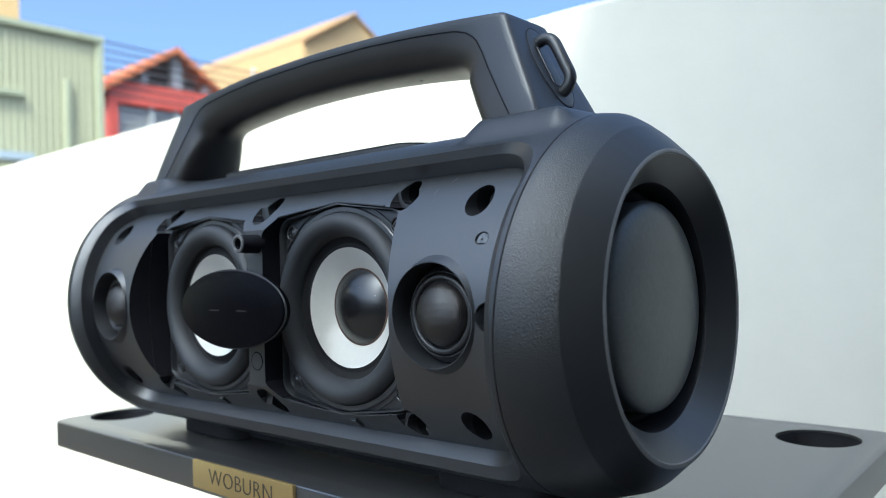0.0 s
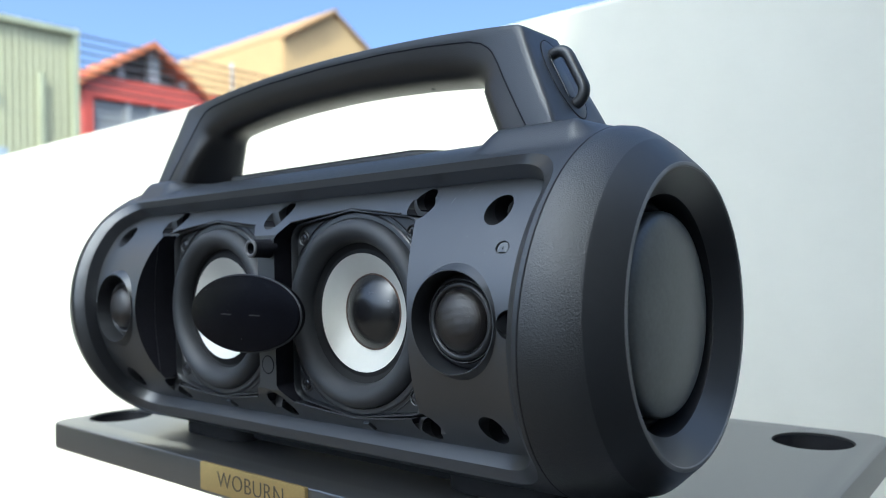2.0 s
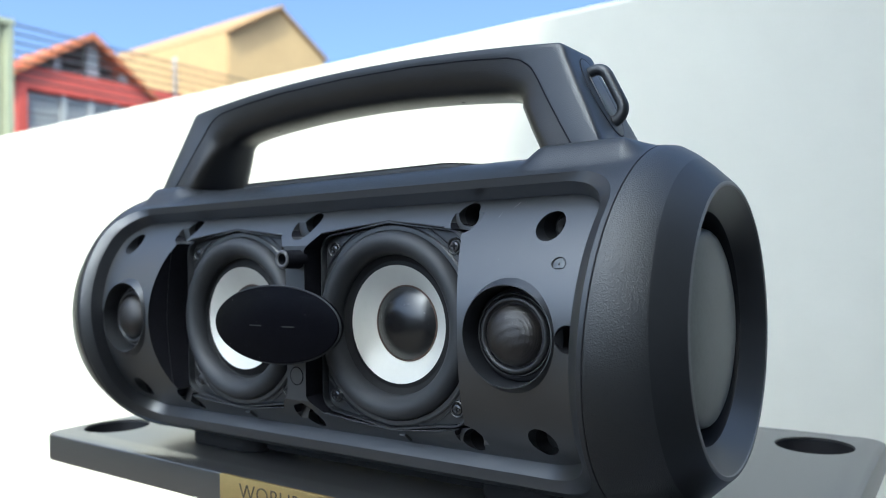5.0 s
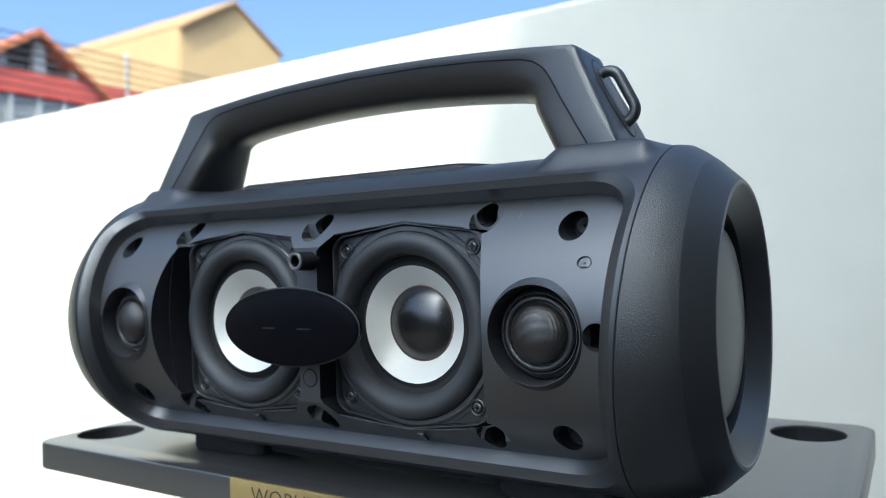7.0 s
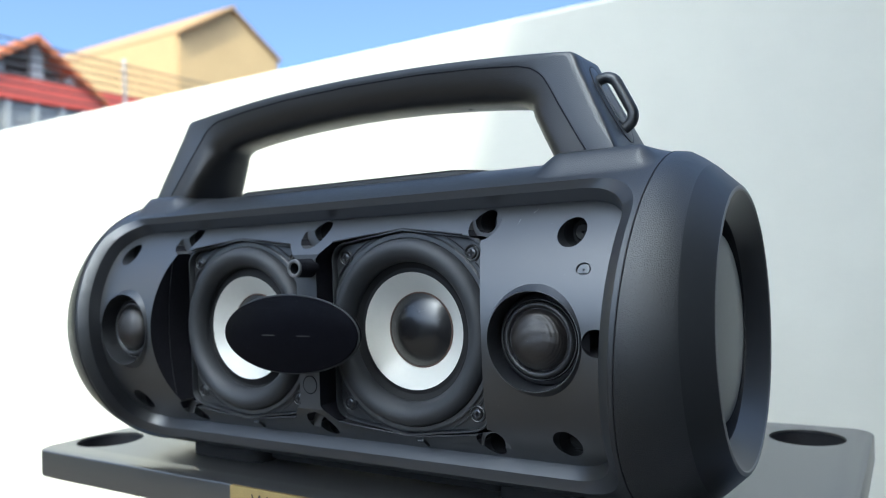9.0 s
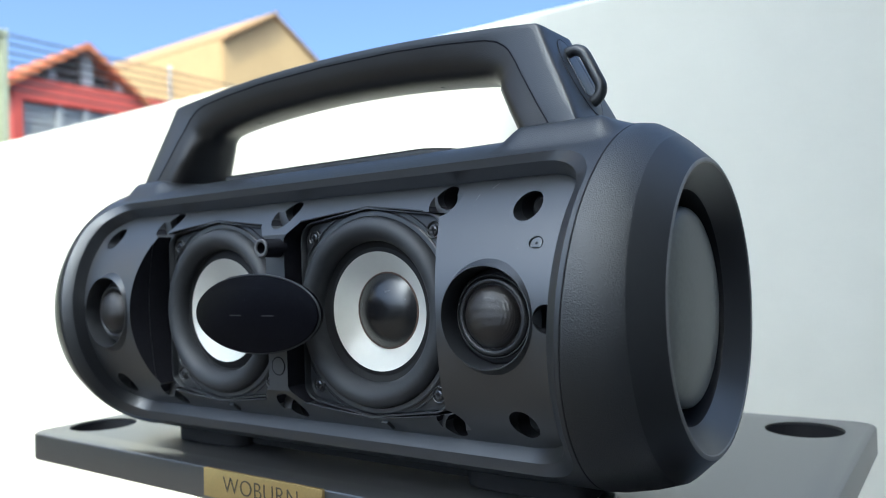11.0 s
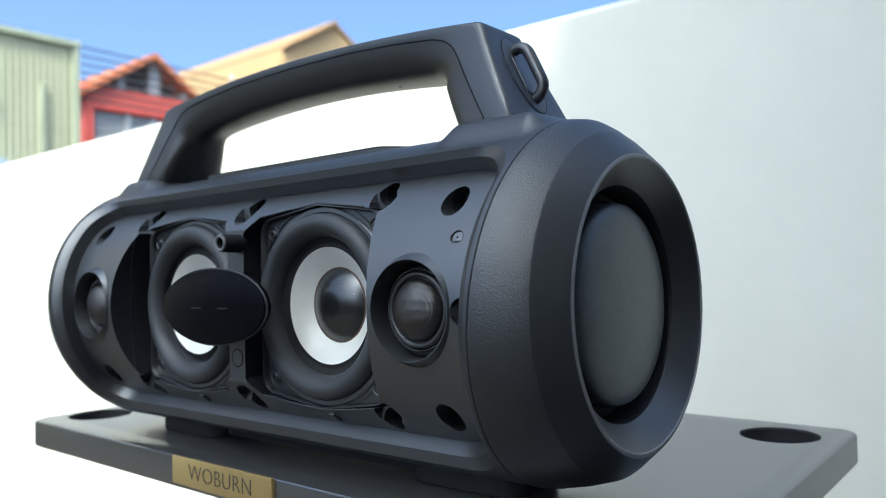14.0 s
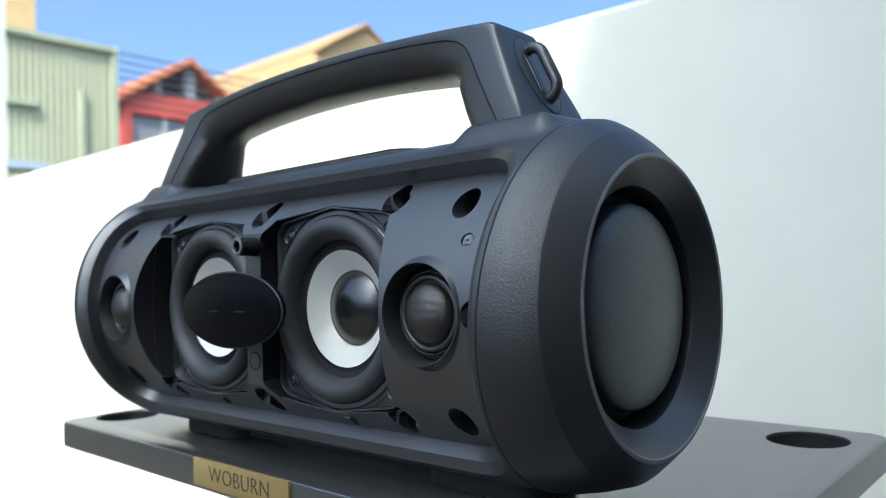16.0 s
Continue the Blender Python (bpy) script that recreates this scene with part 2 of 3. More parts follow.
for hx, hy in CUPS:
    prism(cut, [(hx + 0.0245 * math.cos(2 * math.pi * k / 48), hy + 0.0245 * math.sin(2 * math.pi * k / 48)) for k in range(48)],
          to_top, -0.05, 0.05)
carve(board, [cut])
# closed dark cups added in the board's holes, in place of their shade
for hx, hy in CUPS:
    bm = bmesh.new()
    revolve(bm, [(0.0243, -0.0016), (0.0243, -0.0185), (0, -0.0185)], (hx, hy, 0), "z", 48)
    part("added_cup", bm, M_DARK, board, "added dark cup that blackens a round hole like shade")
bm = bmesh.new()
slab(bm, rounded(0.045, 0.045, 0.008, 6, 0.06, 0.137), to_top, GROUND + 0.03, -0.0197, 0.002)
part("column", bm, M_BOARD, stand)
bm = bmesh.new()
slab(bm, rounded(0.16, 0.12, 0.02, 6, 0.06, 0.137), to_top, GROUND, GROUND + 0.03, 0.003)
part("base_plate", bm, M_BOARD, stand)


def to_front(u, v, d):
    return (u, d, v)


bm = bmesh.new()
slab(bm, rounded(0.0492, 0.0085, 0.0006, 2, -0.0135, -0.0078), to_front, -0.0144, -0.0168, 0.0003)
plate = part("name_plate", bm, M_BRASS, stand, "rectangular gold metal plate")
text = bpy.data.curves.new("lettering", "FONT")
text.body, text.size, text.extrude, text.offset = "WOBURN", 0.0136, 0.0002, -0.00022
text.align_x, text.align_y, text.space_character, text.resolution_u = "CENTER", "CENTER", 1.06, 4
draft = new("draft", text)
words = bpy.data.meshes.new_from_object(draft.evaluated_get(bpy.context.evaluated_depsgraph_get()))
bpy.data.objects.remove(draft)
words.transform(Matrix.Translation((-0.0130, -0.01695, -0.0076)) @ pose(0, 0, 0, 90))
words.materials.clear()
words.materials.append(M_INK)
letters = tagged(new("lettering", words), "dark engraved capital letters")
letters.parent = plate

# ---- the boombox ----
YC, ZC = 0.050, 0.0942
RB = 0.0882


def on_body(x, phi, r):
    return Vector((x, YC - r * math.cos(phi), ZC + r * math.sin(phi)))


def step(a, b, x):
    t = max(0.0, min(1.0, (x - a) / (b - a)))
    return t * t * (3 - 2 * t)


def shell_radius(x, phi):
    """The barrel's radius, with a raised flat pad under each foot of the handle."""
    off = abs(phi - math.pi / 2) if phi > 0 else math.pi
    w = step(0.1295, 0.1465, abs(x)) * (step(0.1975, 0.1860, x) if x > 0 else step(0.1850, 0.1700, -x)) * step(radians(30.5), radians(20), off)
    return RB + w * (0.0900 / math.cos(min(off, radians(20))) - RB)


def lean(x, phi, r, k=0.10):
    """Both ends of the body lean outwards towards the top."""
    return x * (1 + k * r * math.sin(phi) / 0.19)


def shift(x):
    """The barrel's far end is a little shorter than the near one."""
    return x * (1 - 0.040 * min(1.0, max(0.0, (-x - 0.12) / 0.06))) if x < 0 else x


speaker = thing("boombox_speaker", "black portable boombox with carry handle, front grille removed, on the board", "speaker")


def recess_loop(hw, hphi, rc, r, n=14):
    out = []
    for u, v in rounded(hw, hphi * 0.088, rc, n):
        phi = v / 0.088
        out.append((lean(u, phi, r), phi))
    return out


def dense(loop, gap=0.003):
    """Adds points along a loop's straight runs."""
    out = []
    for i, (u, v) in enumerate(loop):
        u2, v2 = loop[(i + 1) % len(loop)]
        m = max(1, int(math.hypot(u2 - u, (v2 - v) * 0.088) / gap))
        out += [(u + (u2 - u) * k / m, v + (v2 - v) * k / m) for k in range(m)]
    return out


L0 = recess_loop(0.1868, radians(55.5), 0.026, RB)
L0 = dense(L0)


def shrink_loop(hw, top, low, r):
    """The same loop, drawn in to another half width and other angles above and below."""
    out = []
    for u, phi in L0:
        base = u / (1 + 0.10 * RB * math.sin(phi) / 0.19)
        p = phi / radians(55.5) * radians(top if phi > 0 else low)
        out.append((lean(base * hw / 0.1868, p, r), p))
    return out


LEVELS = [(0.1868, 57.4, 59.6, RB), (0.1863, 57.3, 59.3, RB - 0.0004), (0.1817, 56.3, 57.8, 0.0842), (0.1812, 56.4, 57.5, 0.0835), (0.1800, 58.2, 57.6, 0.0752)]
bm = bmesh.new()
rows = []
# from the seams and the back round to the recess
SEAM = 0.1890
for k in range(48, -1, -1):
    f = k / 48
    row = []
    for (u, p0), (_, phi) in zip(L0, shrink_loop(*LEVELS[0])):
        base = u / (1 + 0.10 * RB * math.sin(p0) / 0.19)
        s = min(SEAM / max(abs(base), 1e-6), math.pi / max(abs(phi), 1e-6))
        eu, ep = max(-SEAM, min(SEAM, base * s)), phi * s
        p = phi + (ep - phi) * f
        x = shift(lean(base + (eu - base) * f, p, RB, 0.10))
        row.append(on_body(x, p, shell_radius(x, p)))
    rows.append(row)
grid(bm, rows, close_v=True)
part("body_shell", bm, M_BODY, speaker, "satin black plastic barrel shell")
bm = bmesh.new()
grid(bm, [[on_body(shift(u), phi, r) for u, phi in shrink_loop(hw, tp, lw, r)] for hw, tp, lw, r in LEVELS], close_v=True)
part("bezel", bm, M_RIM, speaker, "chamfered black rim of the open grille recess", smooth=20)

# baffle: a curved solid, then its openings
bm = bmesh.new()
NX, NP = 60, 44
front = [[on_body(lean(-0.1835 + 0.367 * i / NX, radians(-60 + 120 * j / NP), 0.076), radians(-60 + 120 * j / NP), 0.076) for j in range(NP + 1)] for i in range(NX + 1)]
vf = grid(bm, front)
vb = [[bm.verts.new((p.x, 0.026, p.z)) for p in row] for row in front]
for i in range(NX):
    for j in range(NP):
        bm.faces.new((vb[i][j], vb[i][j + 1], vb[i + 1][j + 1], vb[i + 1][j]))
for i in range(NX):
    for j in (0, NP):
        bm.faces.new((vf[i][j], vf[i + 1][j], vb[i + 1][j], vb[i][j]))
for j in range(NP):
    for i in (0, NX):
        bm.faces.new((vf[i][j], vf[i][j + 1], vb[i][j + 1], vb[i][j]))
baffle = part("baffle", bm, M_BAFFLE, speaker, "smooth black inner panel with openings")


def edge_x(dz):
    """Half width of the sunk middle, at a height from the axis."""
    return 0.1206 - 2.9 * dz * dz - 0.0006 * abs(dz) / 0.05


DRIVER_X, TWEETER_X, HOLE_X = 0.061, 0.1470, 0.1610


def flange_outline(hw, hh, rc, rise):
    """A square with rounded corners whose upper and lower sides arch outwards."""
    out = []
    for u, v in dense([(u, v / 0.088) for u, v in rounded(hw, hh, rc, 6)], 0.005):
        v *= 0.088
        k = max(0.0, 1 - abs(u) / (hw * 0.92))
        out.append((u, v + math.copysign(rise * k, v) if abs(v) > hh - rc * 0.2 else v))
    return out


def pocket(sx):
    """The sunk bay of a woofer, wider towards the middle of the box."""
    pts = [(-0.0535, -0.0415), (-0.0450, -0.0506), (-0.0230, -0.0534), (0.0, -0.0560), (0.0230, -0.0534), (0.0470, -0.0500)]
    pts += [(edge_x(z) - DRIVER_X - 0.0004, z) for z in [-0.049 + 0.098 * k / 16 for k in range(17)]]
    pts += [(0.0470, 0.0496), (0.0230, 0.0528), (0.0, 0.0556), (-0.0230, 0.0530), (-0.0450, 0.0503), (-0.0535, 0.0415)]
    return [(u, v) for u, v in pts] if sx > 0 else [(-u, v) for u, v in pts]


cut_a = bmesh.new()
zs = [-0.066 + 0.132 * k / 32 for k in range(33)]
prism(cut_a, [(edge_x(z), ZC + z) for z in zs] + [(-edge_x(z), ZC + z) for z in reversed(zs)], to_front, -0.2, -0.0120)
cut_b = bmesh.new()
for sx in (1, -1):
    prism(cut_b, [(sx * DRIVER_X + u, ZC + v) for u, v in pocket(sx)], to_front, -0.2, 0.0125)
cut_c = bmesh.new()
for sx in (1, -1):
    revolve(cut_c, [(0, -0.2), (0.050, -0.2), (0.050, 0.05), (0, 0.05)], (sx * DRIVER_X, 0, ZC), n=64)
    revolve(cut_c, [(0, -0.04), (0.0228, -0.04), (0.0228, -0.0060), (0, -0.0060)], (sx * TWEETER_X, 0, ZC), n=64)
PORTS = [(0.1609, 0.0491), (0.1545, -0.0500), (-0.1622, 0.0491), (-0.1535, -0.0492)]
for x, z in PORTS:
    revolve(cut_c, [(0, -0.2), (0.0071, -0.2), (0.0071, 0.016), (0, 0.016)], (x, 0, ZC + z), n=36)
CLIPS = [(0.1110, 0.0570), (0.1120, -0.0559), (0.0022, 0.0572), (0.0039, -0.0555), (-0.1086, 0.0578), (-0.1067, -0.0563)]
cut_d, cut_e = bmesh.new(), bmesh.new()
for x, z in CLIPS:
    revolve(cut_d, [(0, -0.2), (0.0061, -0.2), (0.0061, 0.022), (0, 0.022)], (x, 0, ZC + z), n=32)
    side = 0.0008 if x > 0.1 else -0.0032
    floor = YC - math.sqrt(0.076 ** 2 - z * z)
    revolve(cut_e, [(0, -0.2), (0.0105, -0.2), (0.0088, floor + 0.0012), (0, floor + 0.0012)], (x + side, 0, ZC + z - math.copysign(0.001, z)), n=36)
NOTCHES = (0.1768, -0.1775)
for x in NOTCHES:
    revolve(cut_d, [(0, -0.2), (0.0062, -0.2), (0.0062, 0.004), (0, 0.004)], (x, 0, ZC - 0.0003), n=32)
a = radians(24.9)
o, d = on_body(0.1700, a, 0.076), Vector((0, -math.cos(a), math.sin(a)))
e1, e2 = Vector((1, 0, 0)), d.cross(Vector((1, 0, 0)))
prism(cut_d, [(0.0036 * math.cos(2 * math.pi * k / 24), 0.0032 * math.sin(2 * math.pi * k / 24)) for k in range(24)],
      lambda u, v, w: o + e1 * u + e2 * v + d * w, 0.01, -0.0014)
carve(baffle, [cut_a, cut_b, cut_c, cut_d, cut_e])
# the bays' upright sides take a sheenless black that stands for their shade
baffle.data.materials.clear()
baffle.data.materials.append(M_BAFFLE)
baffle.data.materials.append(M_SHADE_SEAM)
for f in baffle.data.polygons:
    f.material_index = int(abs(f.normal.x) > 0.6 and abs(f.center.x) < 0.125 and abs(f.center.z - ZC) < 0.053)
# black cups added in the notches stand for the shade inside
for x in NOTCHES:
    bm = bmesh.new()
    revolve(bm, [(0.0060, -0.0252), (0.0060, 0.003), (0, 0.003)], (x, 0, ZC - 0.0003), n=32)
    part("shade_cup", bm, M_DARK, baffle)


def hole_cup(x, z, r, y0, y1, mat):
    """An added sleeve with a floor and a pin, sunk into a hole of the panel."""
    bm = bmesh.new()
    revolve(bm, [(r, y0), (r, y1), (r * 0.5, y1), (r * 0.45, y1 - 0.004), (0, y1 - 0.0045)], (x, 0, ZC + z), n=32)
    return part("added_cup", bm, mat, baffle)


# the clip holes' cups are black to paint in their shade
for x, z in CLIPS:
    hole_cup(x, z, 0.0060, 0.0065, 0.0215, M_DARK)
for x, z in PORTS:
    hole_cup(x, z, 0.0070, -0.0012, 0.0100, M_CHAMFER)
    bm = bmesh.new()
    revolve(bm, [(0.0007, 0.006), (0.0008, 0.0034), (0.0036, 0.0024), (0.0042, 0.0032), (0.0045, 0.010)], (x + math.copysign(0.0012, x), 0, ZC + z), n=24)
    part("screw_boss", bm, M_EDGE, baffle)
bm = bmesh.new()
revolve(bm, [(0, 0.0010), (0.0005, 0.0009), (0.0006, 0.0001), (0.0018, 0.0), (0.0027, -0.0001), (0.0030, -0.0008)], (0, 0, 0), "z", 24)
bmesh.ops.transform(bm, matrix=Matrix.Translation(on_body(0.1700, a, 0.0756)) @ Vector((0, -math.cos(a), math.sin(a))).to_track_quat("Z", "Y").to_matrix().to_4x4(), verts=bm.verts)
for v in bm.verts:
    if (v.co - on_body(0.1700, a, 0.0756)).dot(e2) < -0.0019:
        v.co += e2 * (-0.0019 - (v.co - on_body(0.1700, a, 0.0756)).dot(e2))
part("sensor_pin", bm, M_PLUG, speaker, "small grey plug with a flat side and a pin")


def arc(r0, y0, r1, y1, bulge, n=10):
    """Profile points of a half roll between two rims."""
    out = []
    for k in range(n + 1):
        a = math.pi * k / n
        out.append(((r0 + r1) / 2 + (r0 - r1) / 2 * math.cos(a), y0 + (y1 - y0) * k / n - bulge * math.sin(a)))
    return out


def screw(name, at, parent, r=0.0028):
    seat = bmesh.new()
    revolve(seat, [(r * 1.0, 0.0012), (r * 1.22, 0.0010), (r * 1.26, -0.0006), (r * 1.42, -0.0009), (r * 1.58, -0.0006), (r * 1.65, 0.0006)], at, n=24)
    part("screw_seat", seat, M_FLANGE, parent)
    bm = bmesh.new()
    revolve(bm, [(0, -0.0007), (r * 0.55, -0.0012), (r * 0.85, -0.0009), (r, -0.0002), (r, 0.001)], at, n=18)
    n0 = len(bm.faces)
    for w, h in ((r * 0.68, r * 0.19), (r * 0.19, r * 0.68)):
        box(bm, at[0] - w, at[0] + w, at[1] - 0.00135, at[1] - 0.0005, at[2] - h, at[2] + h)
    bm.faces.ensure_lookup_table()
    for f in bm.faces[n0:]:
        f.material_index = 1
    s = part(name, bm, M_STEEL, parent, "dark cross-head screw")
    s.data.materials.append(M_DARK)
    return s


def woofer(cx, ahead=0.0):
    """ahead: how far the cone stands forward of its usual place."""
    c = (cx, 0, ZC)
    bm = bmesh.new()
    slab(bm, [(cx + u, ZC + v) for u, v in flange_outline(0.0485, 0.0484, 0.0085, 0.0062)], to_front, 0.0046, 0.0008, 0.0007)
    w = part("woofer", bm, M_FLANGE, speaker, "round woofer with white cone and rubber surround")
    bore = bmesh.new()
    revolve(bore, [(0, -0.1), (0.0478, -0.1), (0.0478, 0.1), (0, 0.1)], c, n=64)
    carve(w, [bore])
    bm = bmesh.new()
    grid(bm, [[(cx + u, y, ZC + v) for u, v in flange_outline(0.0485 + e, 0.0484 + e, 0.0085, 0.0062)]
              for e, y in ((0.0001, 0.004), (0.0001, -0.0024), (0.0003, -0.0028), (0.0009, -0.0028), (0.0011, -0.0024), (0.0011, 0.011))], close_v=True)
    part("flange_rim", bm, M_BAFFLE, w, "thin upright black rim")
    for q in (45, 135, 225, 315):
        bm = bmesh.new()
        tube(bm, [(cx + 0.0563 * math.cos(radians(q + a)), 0.0004, ZC + 0.0563 * math.sin(radians(q + a))) for a in range(-26, 27, 2) if abs(0.0563 * math.cos(radians(q + a))) < 0.0478 and abs(0.0563 * math.sin(radians(q + a))) < 0.0515], 0.0005, 6)
        part("corner_rib", bm, M_RIM, w)
    bm = bmesh.new()
    revolve(bm, [(0.0540, 0.0030), (0.0540, -0.0002), (0.0534, -0.0008), (0.0512, -0.0008), (0.0506, 0.002)], c)
    part("basket_rim", bm, M_BAFFLE, w)
    bm = bmesh.new()
    revolve(bm, [(0.0512, 0.0004)] + arc(0.0508, 0.0, 0.0378, 0.0030, 0.0080, 12), c)
    part("surround", bm, M_RUBBER, w, "black rubber half-roll surround")
    bm = bmesh.new()
    revolve(bm, [(0.0380, 0.0027), (0.0366, 0.0038), (0.0345, 0.0048 - ahead * 0.6), (0.0322, 0.0044 - ahead), (0.0316, 0.0052 - ahead)], c)
    part("cone_edge", bm, M_EDGE, w, "matte black foam edge")
    c = (cx, -ahead, ZC)
    bm = bmesh.new()
    revolve(bm, [(0.0322, 0.0042), (0.0317, 0.0046), (0.0290, 0.0068), (0.0214, 0.0124), (0.0190, 0.0145)], c)
    part("cone", bm, M_CONE, w, "white coated cone")
    bm = bmesh.new()
    revolve(bm, [(0.0211, 0.0127), (0.0208, 0.0120), (0.0203, 0.0121), (0.0201, 0.0130)], c)
    part("glue_ring", bm, M_COPPER, w, "thin brown glue line")
    bm = bmesh.new()
    revolve(bm, [(0.0204 * k / 16, 0.0124 - 0.0068 * (1 - (k / 16) ** 2.4)) for k in range(16, -1, -1)], c)
    part("dust_cap", bm, M_CAP, w, "glossy black dust cap")
    for sx in (1, -1):
        for sz in (1, -1):
            screw("screw", (cx + sx * 0.0413, 0.0006, ZC + sz * 0.0413), w)
    return w


def tweeter(cx):
    c = (cx, 0, ZC)
    bm = bmesh.new()
    revolve(bm, [(0.0259, -0.0216), (0.0231, -0.0271), (0.0227, -0.0271), (0.0214, -0.0080)], c)
    t = part("tweeter", bm, M_BAFFLE, speaker, "recessed black tweeter with bevelled rim")
    bm = bmesh.new()
    revolve(bm, [(0.0216, -0.0150), (0.0205, -0.0170), (0.0192, -0.0178), (0.0184, -0.0165), (0.0180, -0.0150), (0, -0.0140)], c)
    part("mount", bm, M_DARK, t)
    bm = bmesh.new()
    revolve(bm, [(0.0190, -0.0160), (0.0187, -0.0189), (0.0184, -0.0192), (0.0180, -0.0182)] + arc(0.0178, -0.0180, 0.0147, -0.0184, 0.0024, 10) + [(0.0145, -0.0187), (0.0142, -0.0189), (0.0140, -0.0165)], c)
    part("surround", bm, M_ROLL, t, "grainy black cloth roll")
    # thin pale rings painted in as glints along the surround's edges
    for r, y in ((0.01445, -0.0190), (0.0186, -0.0193)):
        bm = bmesh.new()
        tube(bm, [(cx + r * math.cos(2 * math.pi * k / 48), y, ZC + r * math.sin(2 * math.pi * k / 48)) for k in range(48)], 0.00012, 5, closed=True)
        part("glint_line", bm, M_LIT_RIM, t)
    bm = bmesh.new()
    revolve(bm, [(0.0142 * math.sin(radians(a)), -0.0182 - 0.0084 * math.cos(radians(a))) for a in range(90, -1, -5)], c)
    part("dome", bm, M_DOME, t, "woven cloth dome")
    return t


for sx in (1, -1):
    woofer(sx * DRIVER_X, 0.0 if sx > 0 else 0.003)
    tweeter(sx * TWEETER_X)

# thin gasket lines and latch tabs above and below each woofer
EAVE = [(-0.0450, 0.0503), (-0.0230, 0.0530), (0.0, 0.0556), (0.0230, 0.0528), (0.0440, 0.0500)]
for sx in (1, -1):
    for s in (1, -1):
        bm = bmesh.new()
        path = []
        for (u0, v0), (u1, v1) in zip(EAVE, EAVE[1:]):
            for k in range(5):
                u, v = u0 + (u1 - u0) * k / 5, v0 + (v1 - v0) * k / 5 + 0.0004
                path.append(on_body(sx * (DRIVER_X + u), s * math.asin(v / 0.0762), 0.0762))
        tube(bm, path, 0.0004, 6)
        part("gasket", bm, M_RUBBER, speaker, smooth=60)
        if s > 0:
            continue
        a = radians(51.5) * s
        bm = bmesh.new()
        box(bm, -0.0035, 0.0035, -0.002, 0.002, -0.001, 0.0014)
        bmesh.ops.transform(bm, matrix=Matrix.Translation(on_body(sx * DRIVER_X + 0.006, a, 0.0760)) @ Vector((0, -math.cos(a), math.sin(a))).to_track_quat("Z", "X").to_matrix().to_4x4(), verts=bm.verts)
        part("latch_tab", bm, M_BAFFLE, speaker, smooth=0)

# oval badge on its post, and the boss tube above it
bm = bmesh.new()
ring = [(0.0012 + 0.0490 * math.cos(2 * math.pi * k / 72), ZC + 0.0004 + 0.0214 * math.sin(2 * math.pi * k / 72)) for k in range(72)]
slab(bm, ring, to_front, -0.0255, -0.0308, 0.0012)
badge = part("oval_badge", bm, M_BADGE, speaker, "glossy black oval badge")
bm = bmesh.new()
tube(bm, [(0.0012 + (u - 0.0012) * 0.998, -0.0290, ZC + 0.0004 + (v - ZC - 0.0004) * 0.996) for u, v in ring], 0.0007, 6, closed=True)
part("badge_rim", bm, M_RUBBER, badge, "thin dark grey edge")
for x in (-0.0125, 0.0135):
    bm = bmesh.new()
    box(bm, x - 0.0048, x + 0.0048, -0.0309, -0.0306, ZC - 0.0007, ZC + 0.0)
    part("dash", bm, M_DASH, badge, smooth=0)
bm = bmesh.new()
revolve(bm, [(0.0, 0.02), (0.009, 0.02), (0.009, -0.0258), (0, -0.0258)], (0.0004, 0, ZC), n=32)
part("badge_post", bm, M_DARK, speaker)
# one boss in two tones: black for its shaded side, pale for the rim
bm = bmesh.new()
revolve(bm, [(0.0027, -0.010), (0.0030, -0.0243), (0.0050, -0.0243), (0.0055, -0.010)], (0.0028, 0, 0.1305), n=28)
boss = part("boss_tube", bm, M_SHADE_SEAM, speaker, "hollow screw boss, its side blackened for shade")
bm = bmesh.new()
revolve(bm, [(0.0030, -0.0238), (0.0032, -0.0246), (0.0037, -0.0251), (0.0046, -0.0251), (0.0051, -0.0247), (0.0052, -0.0240)], (0.0028, 0, 0.1305), n=28)
part("boss_rim", bm, M_LIT_RIM, boss, "rim painted pale where it catches light")
bm = bmesh.new()
revolve(bm, [(0.0, -0.0123), (0.0047, -0.0123), (0.0048, -0.010)], (0.0004, 0, 0.0640), n=28)
pad = part("boss_pad", bm, M_BAFFLE, speaker, smooth=20)
bm = bmesh.new()
tube(bm, [(0.0004 + 0.0050 * math.cos(2 * math.pi * k / 32), -0.0121, 0.0640 + 0.0050 * math.sin(2 * math.pi * k / 32)) for k in range(32)], 0.0003, 6, closed=True)
part("groove", bm, M_SHADE_SEAM, pad)


# end caps
LEFT_IN = 0.0075


